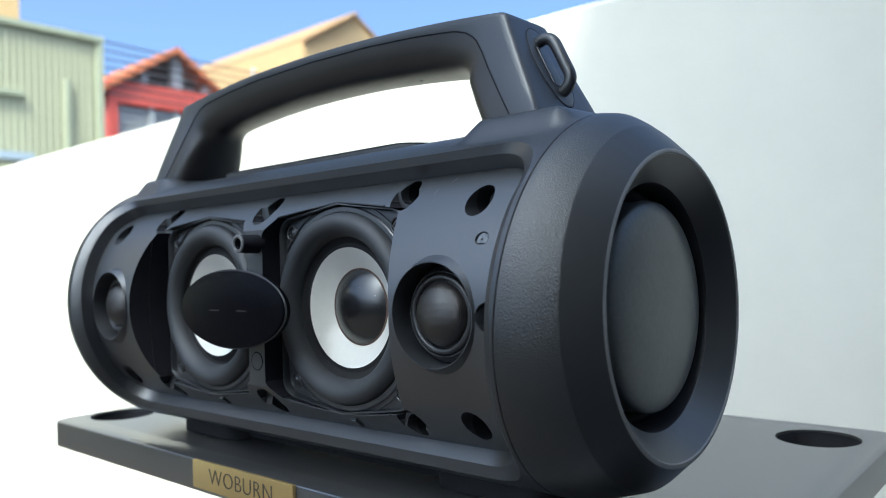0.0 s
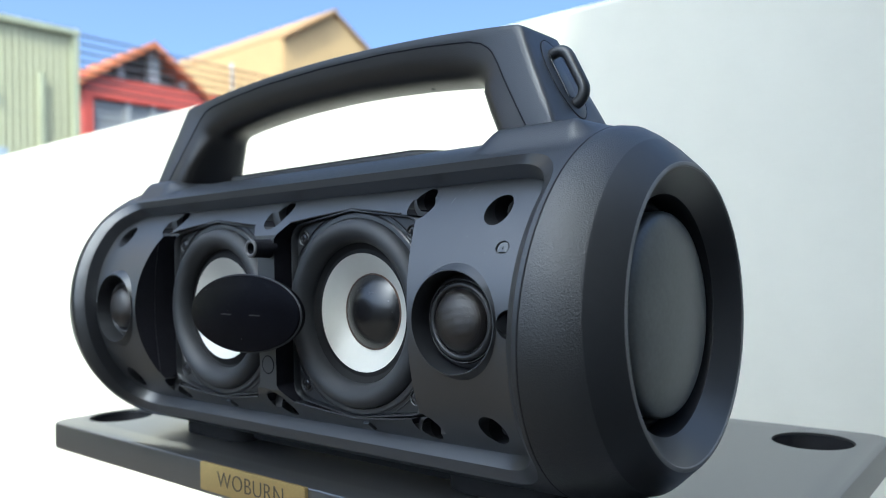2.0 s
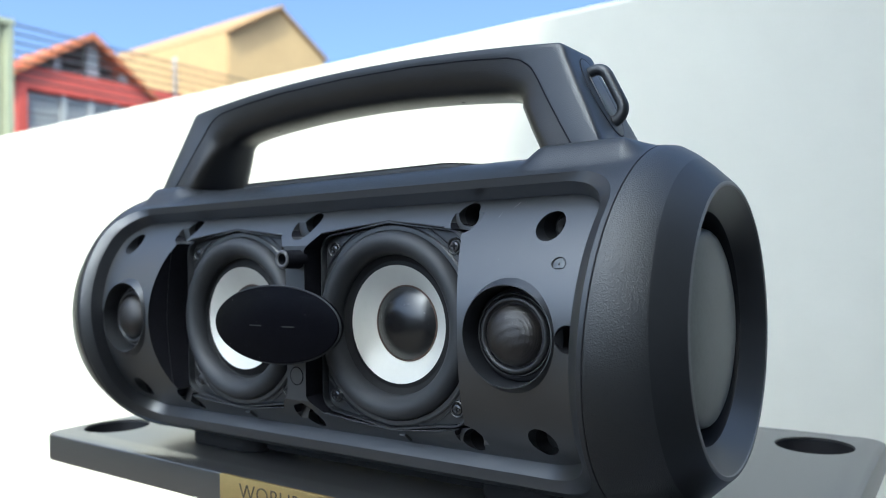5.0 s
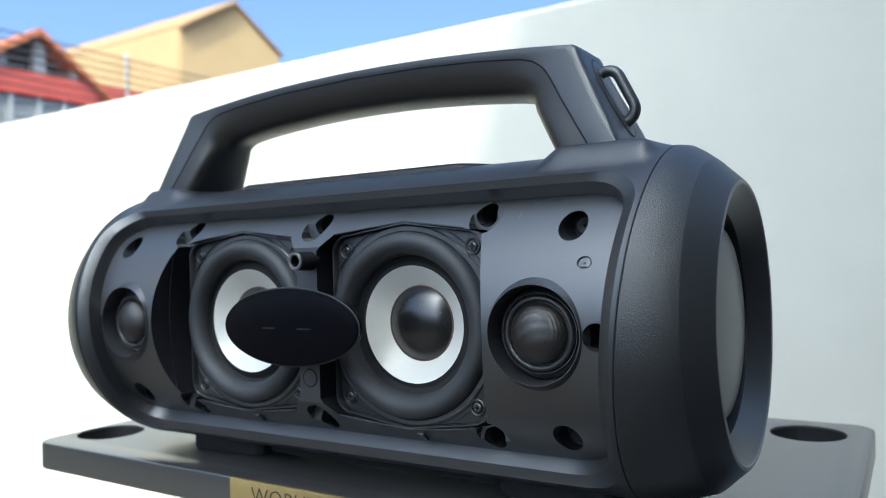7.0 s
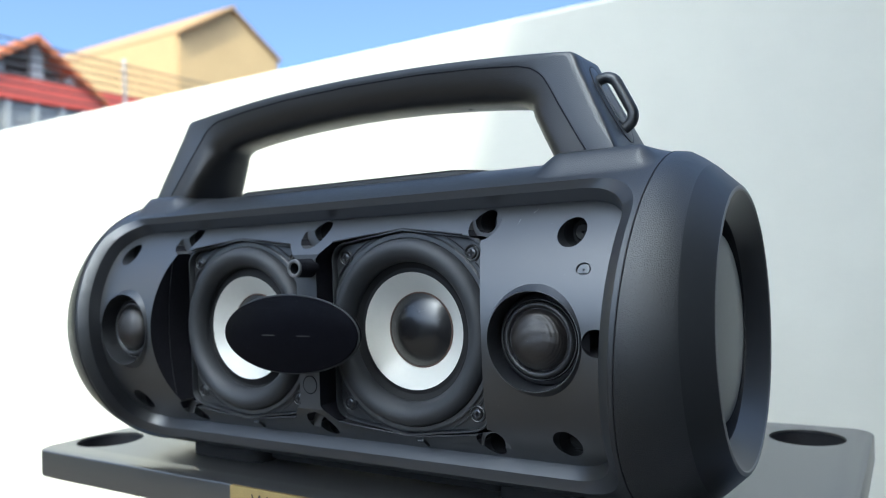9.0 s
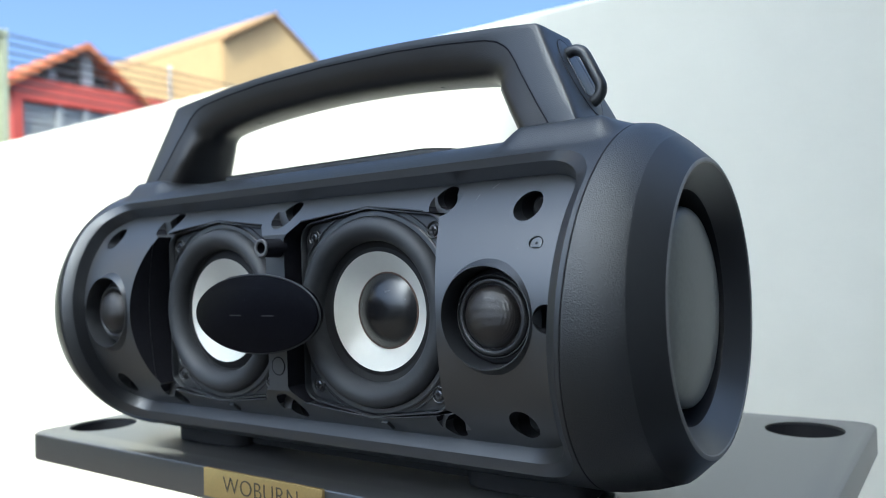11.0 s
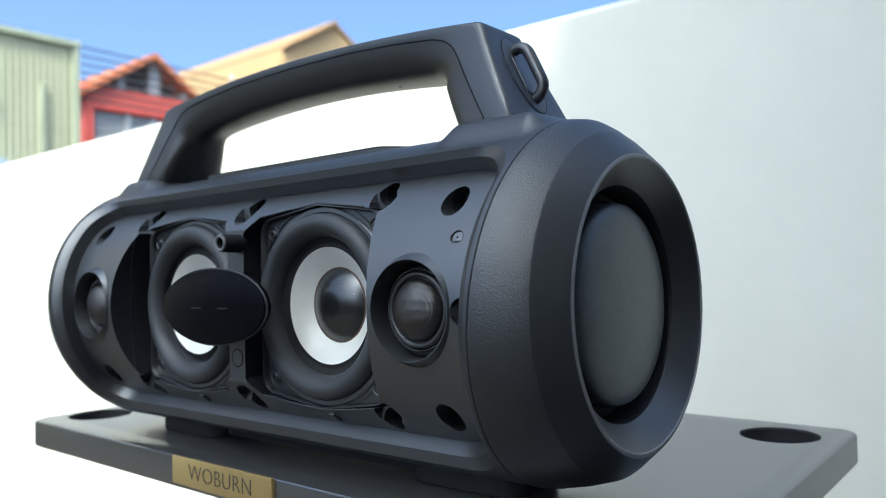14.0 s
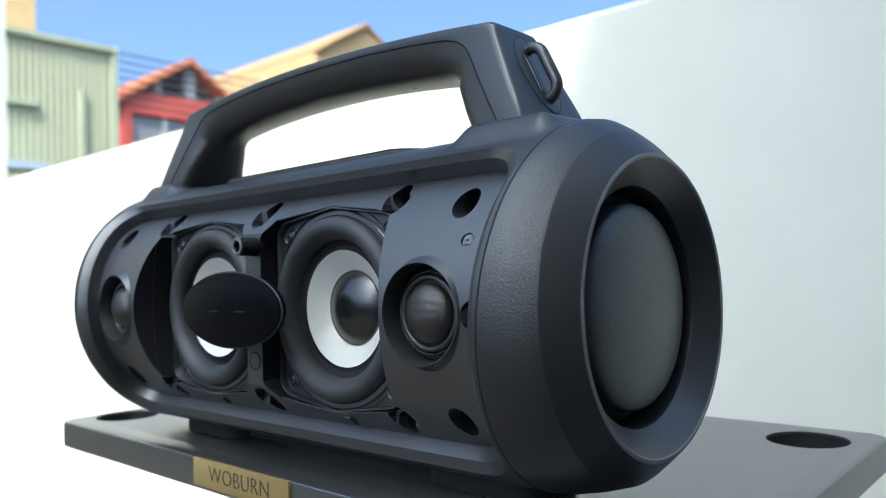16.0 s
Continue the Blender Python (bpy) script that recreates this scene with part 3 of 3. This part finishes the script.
def end_cap(sx):
    def ring_rows(profile, n=120):
        rows = []
        for x, r, k in profile:
            x -= LEFT_IN if sx < 0 else 0.0
            row = []
            for i in range(n):
                phi = 2 * math.pi * i / n
                row.append(on_body(sx * lean(x, phi, r, k), phi, r))
            rows.append(row)
        return rows
    bm = bmesh.new()
    ring = [(0.1888, 0.0862, 0.10), (0.1893, 0.0876, 0.10), (0.1898, 0.0884, 0.10), (0.1960, 0.0876, 0.08), (0.2050, 0.0846, 0.035), (0.2128, 0.0810, 0.0), (0.2136, 0.0804, 0.0)]
    if sx < 0:
        ring[3:5] = [(0.1940, 0.0877, 0.085), (0.2015, 0.0848, 0.045), (0.2090, 0.0816, 0.01)]
        ring[6:] = [(0.2136, 0.0790, 0.0), (0.2142, 0.0785, 0.0)]
    grid(bm, ring_rows(ring), close_v=True)
    cap = part("end_ring", bm, M_TEXTURE, speaker, "pebbled black end ring")
    bm = bmesh.new()
    grid(bm, ring_rows([ring[-1], (0.2146, ring[-1][1] - 0.0008, 0), (0.2246, 0.0700, 0), (0.2254, 0.0691, 0)]), close_v=True)
    part("chamfer", bm, M_CHAMFER, cap)
    bm = bmesh.new()
    tube(bm, ring_rows([(0.1891, 0.0881, 0.10)])[0], 0.00042, 6, closed=True)
    part("seam_line", bm, M_DARK, cap)
    bm = bmesh.new()
    grid(bm, ring_rows([(0.2254, 0.0691, 0), (0.2258, 0.0684, 0), (0.2258, 0.0672, 0), (0.2252, 0.0667, 0)]), close_v=True)
    part("lip", bm, M_LIP, cap, "thin grey edge lip")
    bm = bmesh.new()
    grid(bm, ring_rows([(0.2252, 0.0667, 0), (0.2152, 0.0558, 0), (0.2146, 0.0554, 0)]), close_v=True)
    part("throat", bm, M_RIM, cap)
    bm = bmesh.new()
    grid(bm, ring_rows([(0.2146, 0.0554, 0), (0.2140, 0.0552, 0), (0.1995, 0.0550, 0)]), close_v=True)
    part("bore", bm, M_DARK, cap)
    bm = bmesh.new()
    prof = [(0.2000, 0.0552)] + [(0.2005 + 0.0040 * math.sin(math.pi * k / 8), 0.0545 - 0.0082 * k / 8) for k in range(9)] + [(0.2000, 0.0455)]
    grid(bm, ring_rows([(x, r, 0) for x, r in prof]), close_v=True)
    part("surround", bm, M_EDGE, cap, "black rubber surround")
    bm = bmesh.new()
    rows = ring_rows([(0.2000, 0.0476, 0), (0.2118, 0.0475, 0), (0.2132, 0.0470, 0), (0.2143, 0.0459, 0), (0.2153, 0.0436, 0), (0.2163, 0.0400, 0), (0.2174, 0.0340, 0), (0.2184, 0.025, 0), (0.2191, 0.014, 0), (0.2193, 0.005, 0)])
    vs = grid(bm, rows, close_v=True)
    bm.faces.new(vs[-1])
    part("radiator_disc", bm, M_DISK, cap, "grey passive radiator disc")


end_cap(1)
end_cap(-1)

# handle: a lofted arch between an outer and an inner line
OUT = [(0.1800, 0.172), (0.1760, 0.1815), (0.1690, 0.1970), (0.1600, 0.2155), (0.1530, 0.2300), (0.1512, 0.2344), (0.1500, 0.2371), (0.1472, 0.2389)]
INN = [(0.1405, 0.172), (0.1368, 0.1840), (0.1310, 0.1945), (0.1235, 0.2070), (0.1205, 0.2110), (0.1165, 0.2142), (0.1115, 0.2162), (0.1050, 0.2172)]
for k in range(1, 15):
    f = k / 14
    xo, xi = 0.1472 * (1 - f), 0.1050 * (1 - f)
    OUT.append((xo, 0.2470 - 0.0081 * (xo / 0.1472) ** 2))
    INN.append((xi, 0.2232 - 0.0060 * (xi / 0.1050) ** 2))
STATIONS = [(a, b) for a, b in zip(OUT, INN)] + [((-a[0], a[1]), (-b[0], b[1])) for a, b in reversed(list(zip(OUT, INN))[:-1])]


def half_depth(z):
    """How far the handle's front stands from its middle plane, at a height."""
    return 0.0315 - 0.0125 * max(0.0, min(1.0, (z - 0.180) / 0.057))


def front_share(x, d):
    """The handle's front is shallower at its far leg."""
    return d * (1 - 0.09 * step(0.05, 0.14, -x)) if d > 0 else d


SEAM_LINE = [(0.1650, 0.172), (0.1592, 0.1830), (0.1492, 0.1990), (0.1407, 0.2130), (0.1330, 0.2260), (0.1290, 0.2300), (0.1250, 0.2330), (0.1190, 0.2352), (0.0940, 0.2382), (0.0560, 0.2408), (0.0, 0.2420)]


def seam_share(o, i):
    """Where the seam crosses the way from the outer to the inner line."""
    best = (9.0, 0.5)
    for k in range(8, 75):
        w = k / 100
        p = Vector((o[0] + (i[0] - o[0]) * w, o[1] + (i[1] - o[1]) * w))
        for a, c in zip(SEAM_LINE, SEAM_LINE[1:]):
            a, c = Vector(a), Vector(c)
            t = max(0.0, min(1.0, (p - a).dot(c - a) / (c - a).length_squared))
            best = min(best, ((a + (c - a) * t - p).length, w))
    return best[1]


SEAMS = [seam_share(o, i) for o, i in zip(OUT, INN)]
SEAMS = SEAMS + SEAMS[-2::-1]
SECTION = [(0.0, 0.0), (0.0, 0.66), (0.007, 0.86), (0.022, 0.948), (0.055, 0.990), (0.14, 1.0), (0.47, 0.99), (0.5, 0.982), (0.66, 0.95), (0.80, 0.885), (0.90, 0.79), (0.965, 0.65), (0.995, 0.45), (1.0, 0.0)]
BACK = [(w, -d) for w, d in reversed(SECTION[1:-1])]
# the grip's underside is rounder in front than behind
SECTION = SECTION[:8] + [(0.64, 0.945), (0.76, 0.865), (0.86, 0.745), (0.93, 0.58), (0.975, 0.36), (1.0, 0.0)] + BACK
bm = bmesh.new()
rows = []


def along(w, seam):
    """Stretches the section so that its seam lies at the given share of the width."""
    return w * seam / 0.5 if w < 0.5 else seam + (w - 0.5) * (1 - seam) / 0.5


for ((ox, oz), (ix, iz)), seam in zip(STATIONS, SEAMS):
    row = []
    leg = 1 - step(0.205, 0.232, oz)
    for w, d in SECTION:
        if d > 0 and w > 0.5:
            d += (max(d, 0.985 - 0.32 * max(0.0, (w - 0.80) / 0.2) ** 2) - d) * leg * (1 - step(0.97, 1.0, w))
        w = along(w, seam)
        x, z = ox + (ix - ox) * w, oz + (iz - oz) * w
        row.append((x, YC - front_share(x, d) * half_depth(oz * 0.6 + z * 0.4), z))
    rows.append(row)
SPLIT = (7, len(SECTION) - 7)
grid(bm, [row[SPLIT[1]:] + row[:SPLIT[0] + 1] for row in rows])
handle = part("handle", bm, M_BODY, speaker, "satin black arched carry handle", smooth=40)
bm = bmesh.new()
grid(bm, [row[SPLIT[0]:SPLIT[1] + 1] for row in rows])
part("inner_grip", bm, M_GRIP, handle, "matte brownish black inner grip", smooth=40)
for side in (1, -1):
    bm = bmesh.new()
    path = []
    for ((ox, oz), (ix, iz)), seam in list(zip(STATIONS, SEAMS))[1:-1]:
        x, z = ox + (ix - ox) * seam, oz + (iz - oz) * seam
        path.append((x, YC - front_share(x, side * 0.982) * half_depth(oz * 0.6 + z * 0.4), z))
    tube(bm, path, 0.00045, 6)
    part("seam_line", bm, M_SHADE_SEAM, handle)


# small moulding nubs below the grip
for x, z in ((0.0772, 0.2208), (-0.0772, 0.2208)):
    bm = bmesh.new()
    revolve(bm, [(0.0021, 0.0012), (0.0019, -0.0004), (0.0012, -0.0011), (0, -0.0013)], (x, YC, z), "z", 16)
    part("nub", bm, M_BODY, handle)

# dark joint round each foot of the handle
for sx in (1, -1):
    (o1, i1), (o2, i2) = STATIONS[1], STATIONS[2]
    t = (0.1830 - o1[1]) / (o2[1] - o1[1])
    ox, oz, ix, iz = o1[0] + (o2[0] - o1[0]) * t, 0.1830, i1[0], 0.1830
    bm = bmesh.new()
    tube(bm, [(sx * (ox + (ix - ox) * along(w, SEAMS[1])), YC - front_share(sx * ox, d) * half_depth(0.1830) * 1.002, 0.1830) for w, d in SECTION], 0.00045, 6, closed=True)
    part("seam_line", bm, M_DARK, handle)


# oval plates and strap loops on the legs' outer sides
def strap_loop(sx):
    a, b = Vector((0.1514, 0.2335)), Vector((0.1726, 0.1895))
    mid, along = (a + b) / 2, (b - a).normalized()
    out = Vector((-along.y, along.x))
    if out.x < 0:
        out = -out

    def to_leg(u, v, d):
        p = mid + along * u
        k = next(i for i in range(len(OUT) - 1) if OUT[i + 1][1] >= p.y)
        (x0, z0), (x1, z1) = OUT[k], OUT[k + 1]
        p = Vector((x0 + (x1 - x0) * (p.y - z0) / (z1 - z0), p.y)) + out * d
        return (sx * p.x, YC + 0.0005 + v, p.y)
    bm = bmesh.new()
    ring = [(0.0235 * math.cos(2 * math.pi * k / 48), 0.0125 * math.sin(2 * math.pi * k / 48)) for k in range(48)]
    slab(bm, ring, to_leg, -0.003, 0.0004, 0.0002)
    pl = part("loop_plate", bm, M_BODY, handle, "oval plate on the handle leg")
    bm = bmesh.new()
    tube(bm, [to_leg(u * 1.012, v * 1.02, 0.0001) for u, v in ring], 0.00035, 6, closed=True)
    part("seam_line", bm, M_DARK, handle)
    bm = bmesh.new()
    slab(bm, rounded(0.0118, 0.0046, 0.0012, 4), to_leg, -0.001, 0.0008, 0.0003)
    part("loop_pad", bm, M_BODY, handle, "raised flat pad behind the loop")
    bm = bmesh.new()
    path = [(-0.0150, 0.0, -0.002), (-0.0150, 0.0, 0.0012)]
    path += [(-0.0082 - 0.0068 * math.cos(radians(q)), 0.0, 0.0012 + 0.0068 * math.sin(radians(q))) for q in range(15, 91, 15)]
    path += [(0.0082 + 0.0068 * math.sin(radians(q)), 0.0, 0.0012 + 0.0068 * math.cos(radians(q))) for q in range(0, 91, 15)]
    path += [(0.0150, 0.0, -0.002)]
    tube(bm, [to_leg(*p) for p in path], 0.0030, 14)
    part("strap_loop", bm, M_BODY, handle, "black strap loop", smooth=60)


strap_loop(1)
strap_loop(-1)

# control strip on the crown, feet below
bm = bmesh.new()
STRIP_X, STRIP_HW = -0.0065, 0.0985
out = []
for u, v in rounded(STRIP_HW, 0.0200, 0.0190, 12, STRIP_X, YC):
    end = max(0.0, (abs(u - STRIP_X) / STRIP_HW - 0.72) / 0.28)
    out.append((u + math.copysign(0.004 * end, u - STRIP_X), YC + (v - YC) * (1 - 0.35 * end ** 2)))


def strip_height(x):
    """The strip sinks into the barrel at both ends."""
    return 0.1838 - 0.0016 * min(1.0, abs(x - STRIP_X) / STRIP_HW) ** 5


slab(bm, out, to_top, 0.174, 0.1838, 0.0010)
for v in bm.verts:
    if v.co.z > 0.18:
        v.co.z += strip_height(v.co.x) - 0.1838
strip = part("control_strip", bm, M_RUBBER, speaker, "raised rubber control strip")
bm = bmesh.new()
tube(bm, [(STRIP_X + (u - STRIP_X) * 0.996, YC + (v - YC) * 0.99, strip_height(u) - 0.0004) for u, v in out], 0.00045, 6, closed=True)
part("strip_edge", bm, M_SHADE_SEAM, strip)
for fx in (0.131, -0.1165):
    bm = bmesh.new()
    slab(bm, rounded(0.0365, 0.024, 0.014, 8, fx, YC), to_top, 0.0, 0.022, 0.0015)
    part("foot", bm, M_EDGE, speaker)
# added rail keeps bright reflections out of the gap under the barrel
bm = bmesh.new()
slab(bm, rounded(0.090, 0.014, 0.006, 4, 0.007, YC), to_top, 0.0022, 0.014, 0.0008)
part("gap_rail", bm, M_EDGE, speaker, "low black rail added to dim the gap under the barrel")

# dust settled on the badge, the panel and the barrel
rng = random.Random(5)
bm = bmesh.new()


def speck(at, normal, r):
    n = Vector(normal).normalized()
    e1 = n.cross(Vector((0.3, 0.2, 0.9))).normalized()
    e2 = n.cross(e1)
    c = [bm.verts.new(Vector(at) + e1 * r * p + e2 * r * q) for p, q in ((1, 0), (0.2, 0.8), (-0.9, 0.4), (-0.6, -0.7), (0.5, -0.8))]
    tip = bm.verts.new(Vector(at) + n * r * 0.7)
    for i in range(5):
        bm.faces.new((c[i], c[(i + 1) % 5], tip))


for k in range(330):
    q = rng.gauss(0.9, 0.8) if k % 3 else rng.uniform(0, 2 * math.pi)
    s = 0.965 - abs(rng.gauss(0, 0.22)) if k % 3 else math.sqrt(rng.random()) * 0.93
    speck((0.0012 + 0.049 * s * math.cos(q), -0.03082, ZC + 0.0004 + 0.0214 * s * math.sin(q)), (0, -1, 0), rng.uniform(0.00003, 0.00010))
for k in range(46):
    x, q = rng.choice((1, 1, 1, -1)) * rng.uniform(0.1235, 0.176), radians(rng.choice((1, -1)) * rng.uniform(22, 46))
    speck(on_body(x, q, 0.07602), (0, -math.cos(q), math.sin(q)), rng.uniform(0.00005, 0.00015))
for k in range(40):
    x, q = rng.uniform(-0.15, 0.18), radians(rng.uniform(60, 95))
    speck(on_body(x, q, RB + 0.00002), (0, -math.cos(q), math.sin(q)), rng.uniform(0.00006, 0.00018))
for sx in (1, -1):
    for k in range(16):
        q, s = rng.uniform(0, 2 * math.pi), math.sqrt(rng.random()) * 0.8
        speck((sx * TWEETER_X + 0.0142 * s * math.cos(q), -0.0182 - 0.0084 * math.sqrt(1 - s * s) - 0.00002, ZC + 0.0142 * s * math.sin(q)), (0, -1, 0), rng.uniform(0.00005, 0.00012))
tagged(part("dust", bm, M_DUST, speaker, smooth=0), kind="stuff")
for x, q, w in ((0.1370, 50.8, 0.0017), (0.1312, 45.0, 0.0004)):
    bm = bmesh.new()
    tube(bm, [on_body(x + w * i / 3, radians(q + 0.8 * i * (1 + 0.3 * (i % 2))), 0.0766) for i in range(4)], 0.00006, 4)
    part("lint", bm, M_DUST, speaker)

# ---- distance ----


def block(name, mat, parent, x0, x1, y0, y1, z0, z1, label=""):
    bm = bmesh.new()
    box(bm, x0, x1, y0, y1, z0, z1)
    return part(name, bm, mat, parent, label, smooth=0)


shed = thing("corrugated_shed", "pale green corrugated metal shed with trimmed roof edge", "shed")
block("body", M_SHED, shed, -17.0, -12.36, -8.0, 5.66, GROUND, 4.05)
bm = bmesh.new()
prism(bm, [(-0.034, 0.0), (-0.018, 0.022), (0.018, 0.022), (0.034, 0.0)], lambda u, v, d: (v, u, d), GROUND, 4.03)
rib = part("rib", bm, M_SHED, shed, smooth=0)
rib.location = (-12.36, 5.50, 0)
for k in range(1, 110):
    more = new("rib", rib.data)
    more.parent, more.location = shed, (-12.36, 5.50 - 0.105 * k, 0)
block("roof_trim", M_SHED_TRIM, shed, -12.45, -12.26, -8.0, 5.72, 4.03, 4.12)
block("corner_trim", M_SHED_TRIM, shed, -12.40, -12.28, 5.61, 5.71, GROUND, 4.03)
block("upper_storey", M_CREAM, shed, -17.0, -13.0, -8.0, 4.66, 4.0, 6.6)
block("downpipe", M_SHED_TRIM, shed, -12.33, -12.27, 5.08, 5.15, GROUND, 3.3)
block("ledge", M_SHED_TRIM, shed, -12.36, -12.25, 2.9, 4.42, 2.93, 3.01)

house = thing("red_gabled_house", "red fronted house with orange roof and louvred windows", "house")
XR = -17.6
APEX = (10.12, 5.76)
block("body", M_RED, house, XR - 6, XR - 0.3, 8.36, 12.2, GROUND, 4.80)
block("fascia", M_RED, house, XR - 0.3, XR, 8.33, 14.4, 4.28, 4.82)
block("side_column", M_RED, house, XR - 0.3, XR, 8.33, 8.56, GROUND, 4.28)
# solid near black wedge stands for the shade inside the open loft
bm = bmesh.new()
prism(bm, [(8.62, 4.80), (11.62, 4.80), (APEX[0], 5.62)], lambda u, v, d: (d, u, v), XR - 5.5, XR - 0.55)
part("loft", bm, M_LOFT_SHADE, house, smooth=0)
for ya, za in ((8.05, 4.42), (11.98, 4.42)):
    bm = bmesh.new()
    yb, zb = APEX
    prism(bm, [(ya, za), (yb, zb), (yb, zb + 0.16), (ya, za + 0.13)], lambda u, v, d: (d, u, v), XR - 5.8, XR + 0.15)
    part("roof_slope", bm, M_ORANGE, house, smooth=0)
    bm = bmesh.new()
    tube(bm, [(XR - 5.8, ya, za + 0.10), (XR + 0.16, ya, za + 0.10)], 0.07, 10)
    part("gutter", bm, M_RED, house)
for y, w, top in ((9.32, 0.10, 5.20), (10.22, 0.15, 5.66), (11.12, 0.10, 5.06)):
    block("gable_post", M_GREY, house, XR - 0.30, XR - 0.12, y - w, y + w, 4.80, top)
for k in range(3):
    block("gable_rail", M_LOUVRE, house, XR - 0.28, XR - 0.24, 8.9 + 0.35 * k, 11.35 - 0.35 * k, 4.97 + 0.22 * k, 4.995 + 0.22 * k)
for k in range(22):
    block("louvre", M_LOUVRE, house, XR - 0.30, XR - 0.12 - 0.02 * (k % 2), 8.56, 12.2, 4.26 - 0.16 * (k + 1), 4.26 - 0.16 * k - 0.035)
for y in (9.46, 10.15, 10.80, 11.45):
    block("mullion", M_GREY, house, XR - 0.30, XR - 0.06, y - 0.07, y + 0.07, GROUND, 4.27)

home = thing("cream_house", "cream rendered house with pitched tan roof", "house")
Y0, X0 = 15.30, -18.75
bm = bmesh.new()
prism(bm, [(Y0, GROUND), (Y0 + 4.3, GROUND), (Y0 + 4.3, 7.42), (Y0 + 2.15, 8.68), (Y0, 7.42)], lambda u, v, d: (d, u, v), X0 - 9.0, X0)
part("wall", bm, M_CREAM, home, smooth=0)
for ya, za, yb, zb, over in ((Y0 - 0.06, 7.39, Y0 + 2.15, 8.70, 0.26), (Y0 + 4.40, 7.38, Y0 + 2.15, 8.70, 0.10)):
    bm = bmesh.new()
    prism(bm, [(ya, za), (yb, zb), (yb, zb + 0.10), (ya, za + 0.08)], lambda u, v, d: (d, u, v), X0 - 9.3, X0 + over)
    part("roof_slope", bm, M_ROOF, home, smooth=0)
for k in range(14):
    block("siding_board", M_CREAM, home, X0 - 8.9, X0 - 0.05, Y0 - 0.05, Y0 - 0.002, 7.20 - 0.21 * k, 7.38 - 0.21 * k)

for k in range(7):
    bm = bmesh.new()
    z = 4.24 - 0.15 * k
    tube(bm, [(-12.9, 5.9 + 1.0 * i, z - 0.05 * math.sin(math.pi * i / 12)) for i in range(13)], 0.019, 5)
    tagged(part("overhead_cable", bm, M_WIRE), "thin dark overhead cable beside the shed", "cable", "cables by the shed")
for y in (5.98, 9.2, 13.0, 17.9):
    bm = bmesh.new()
    revolve(bm, [(0.036, GROUND), (0.032, 4.34), (0, 4.34)], (-12.95, y, 0), "z", 12)
    tagged(part("cable_post", bm, M_POST), "slim grey post carrying overhead cables", "post", "cable posts")

lean_to = thing("lean_to_roof", "low pale blue metal roof leaning on the shed", "roof")
block("roof_sheet", M_BLUE, lean_to, -12.2, -11.7, 1.2, 4.36, 1.85, 1.96)
for y in (1.4, 4.2):
    block("post", M_POST, lean_to, -11.83, -11.75, y - 0.04, y + 0.04, GROUND, 1.84)
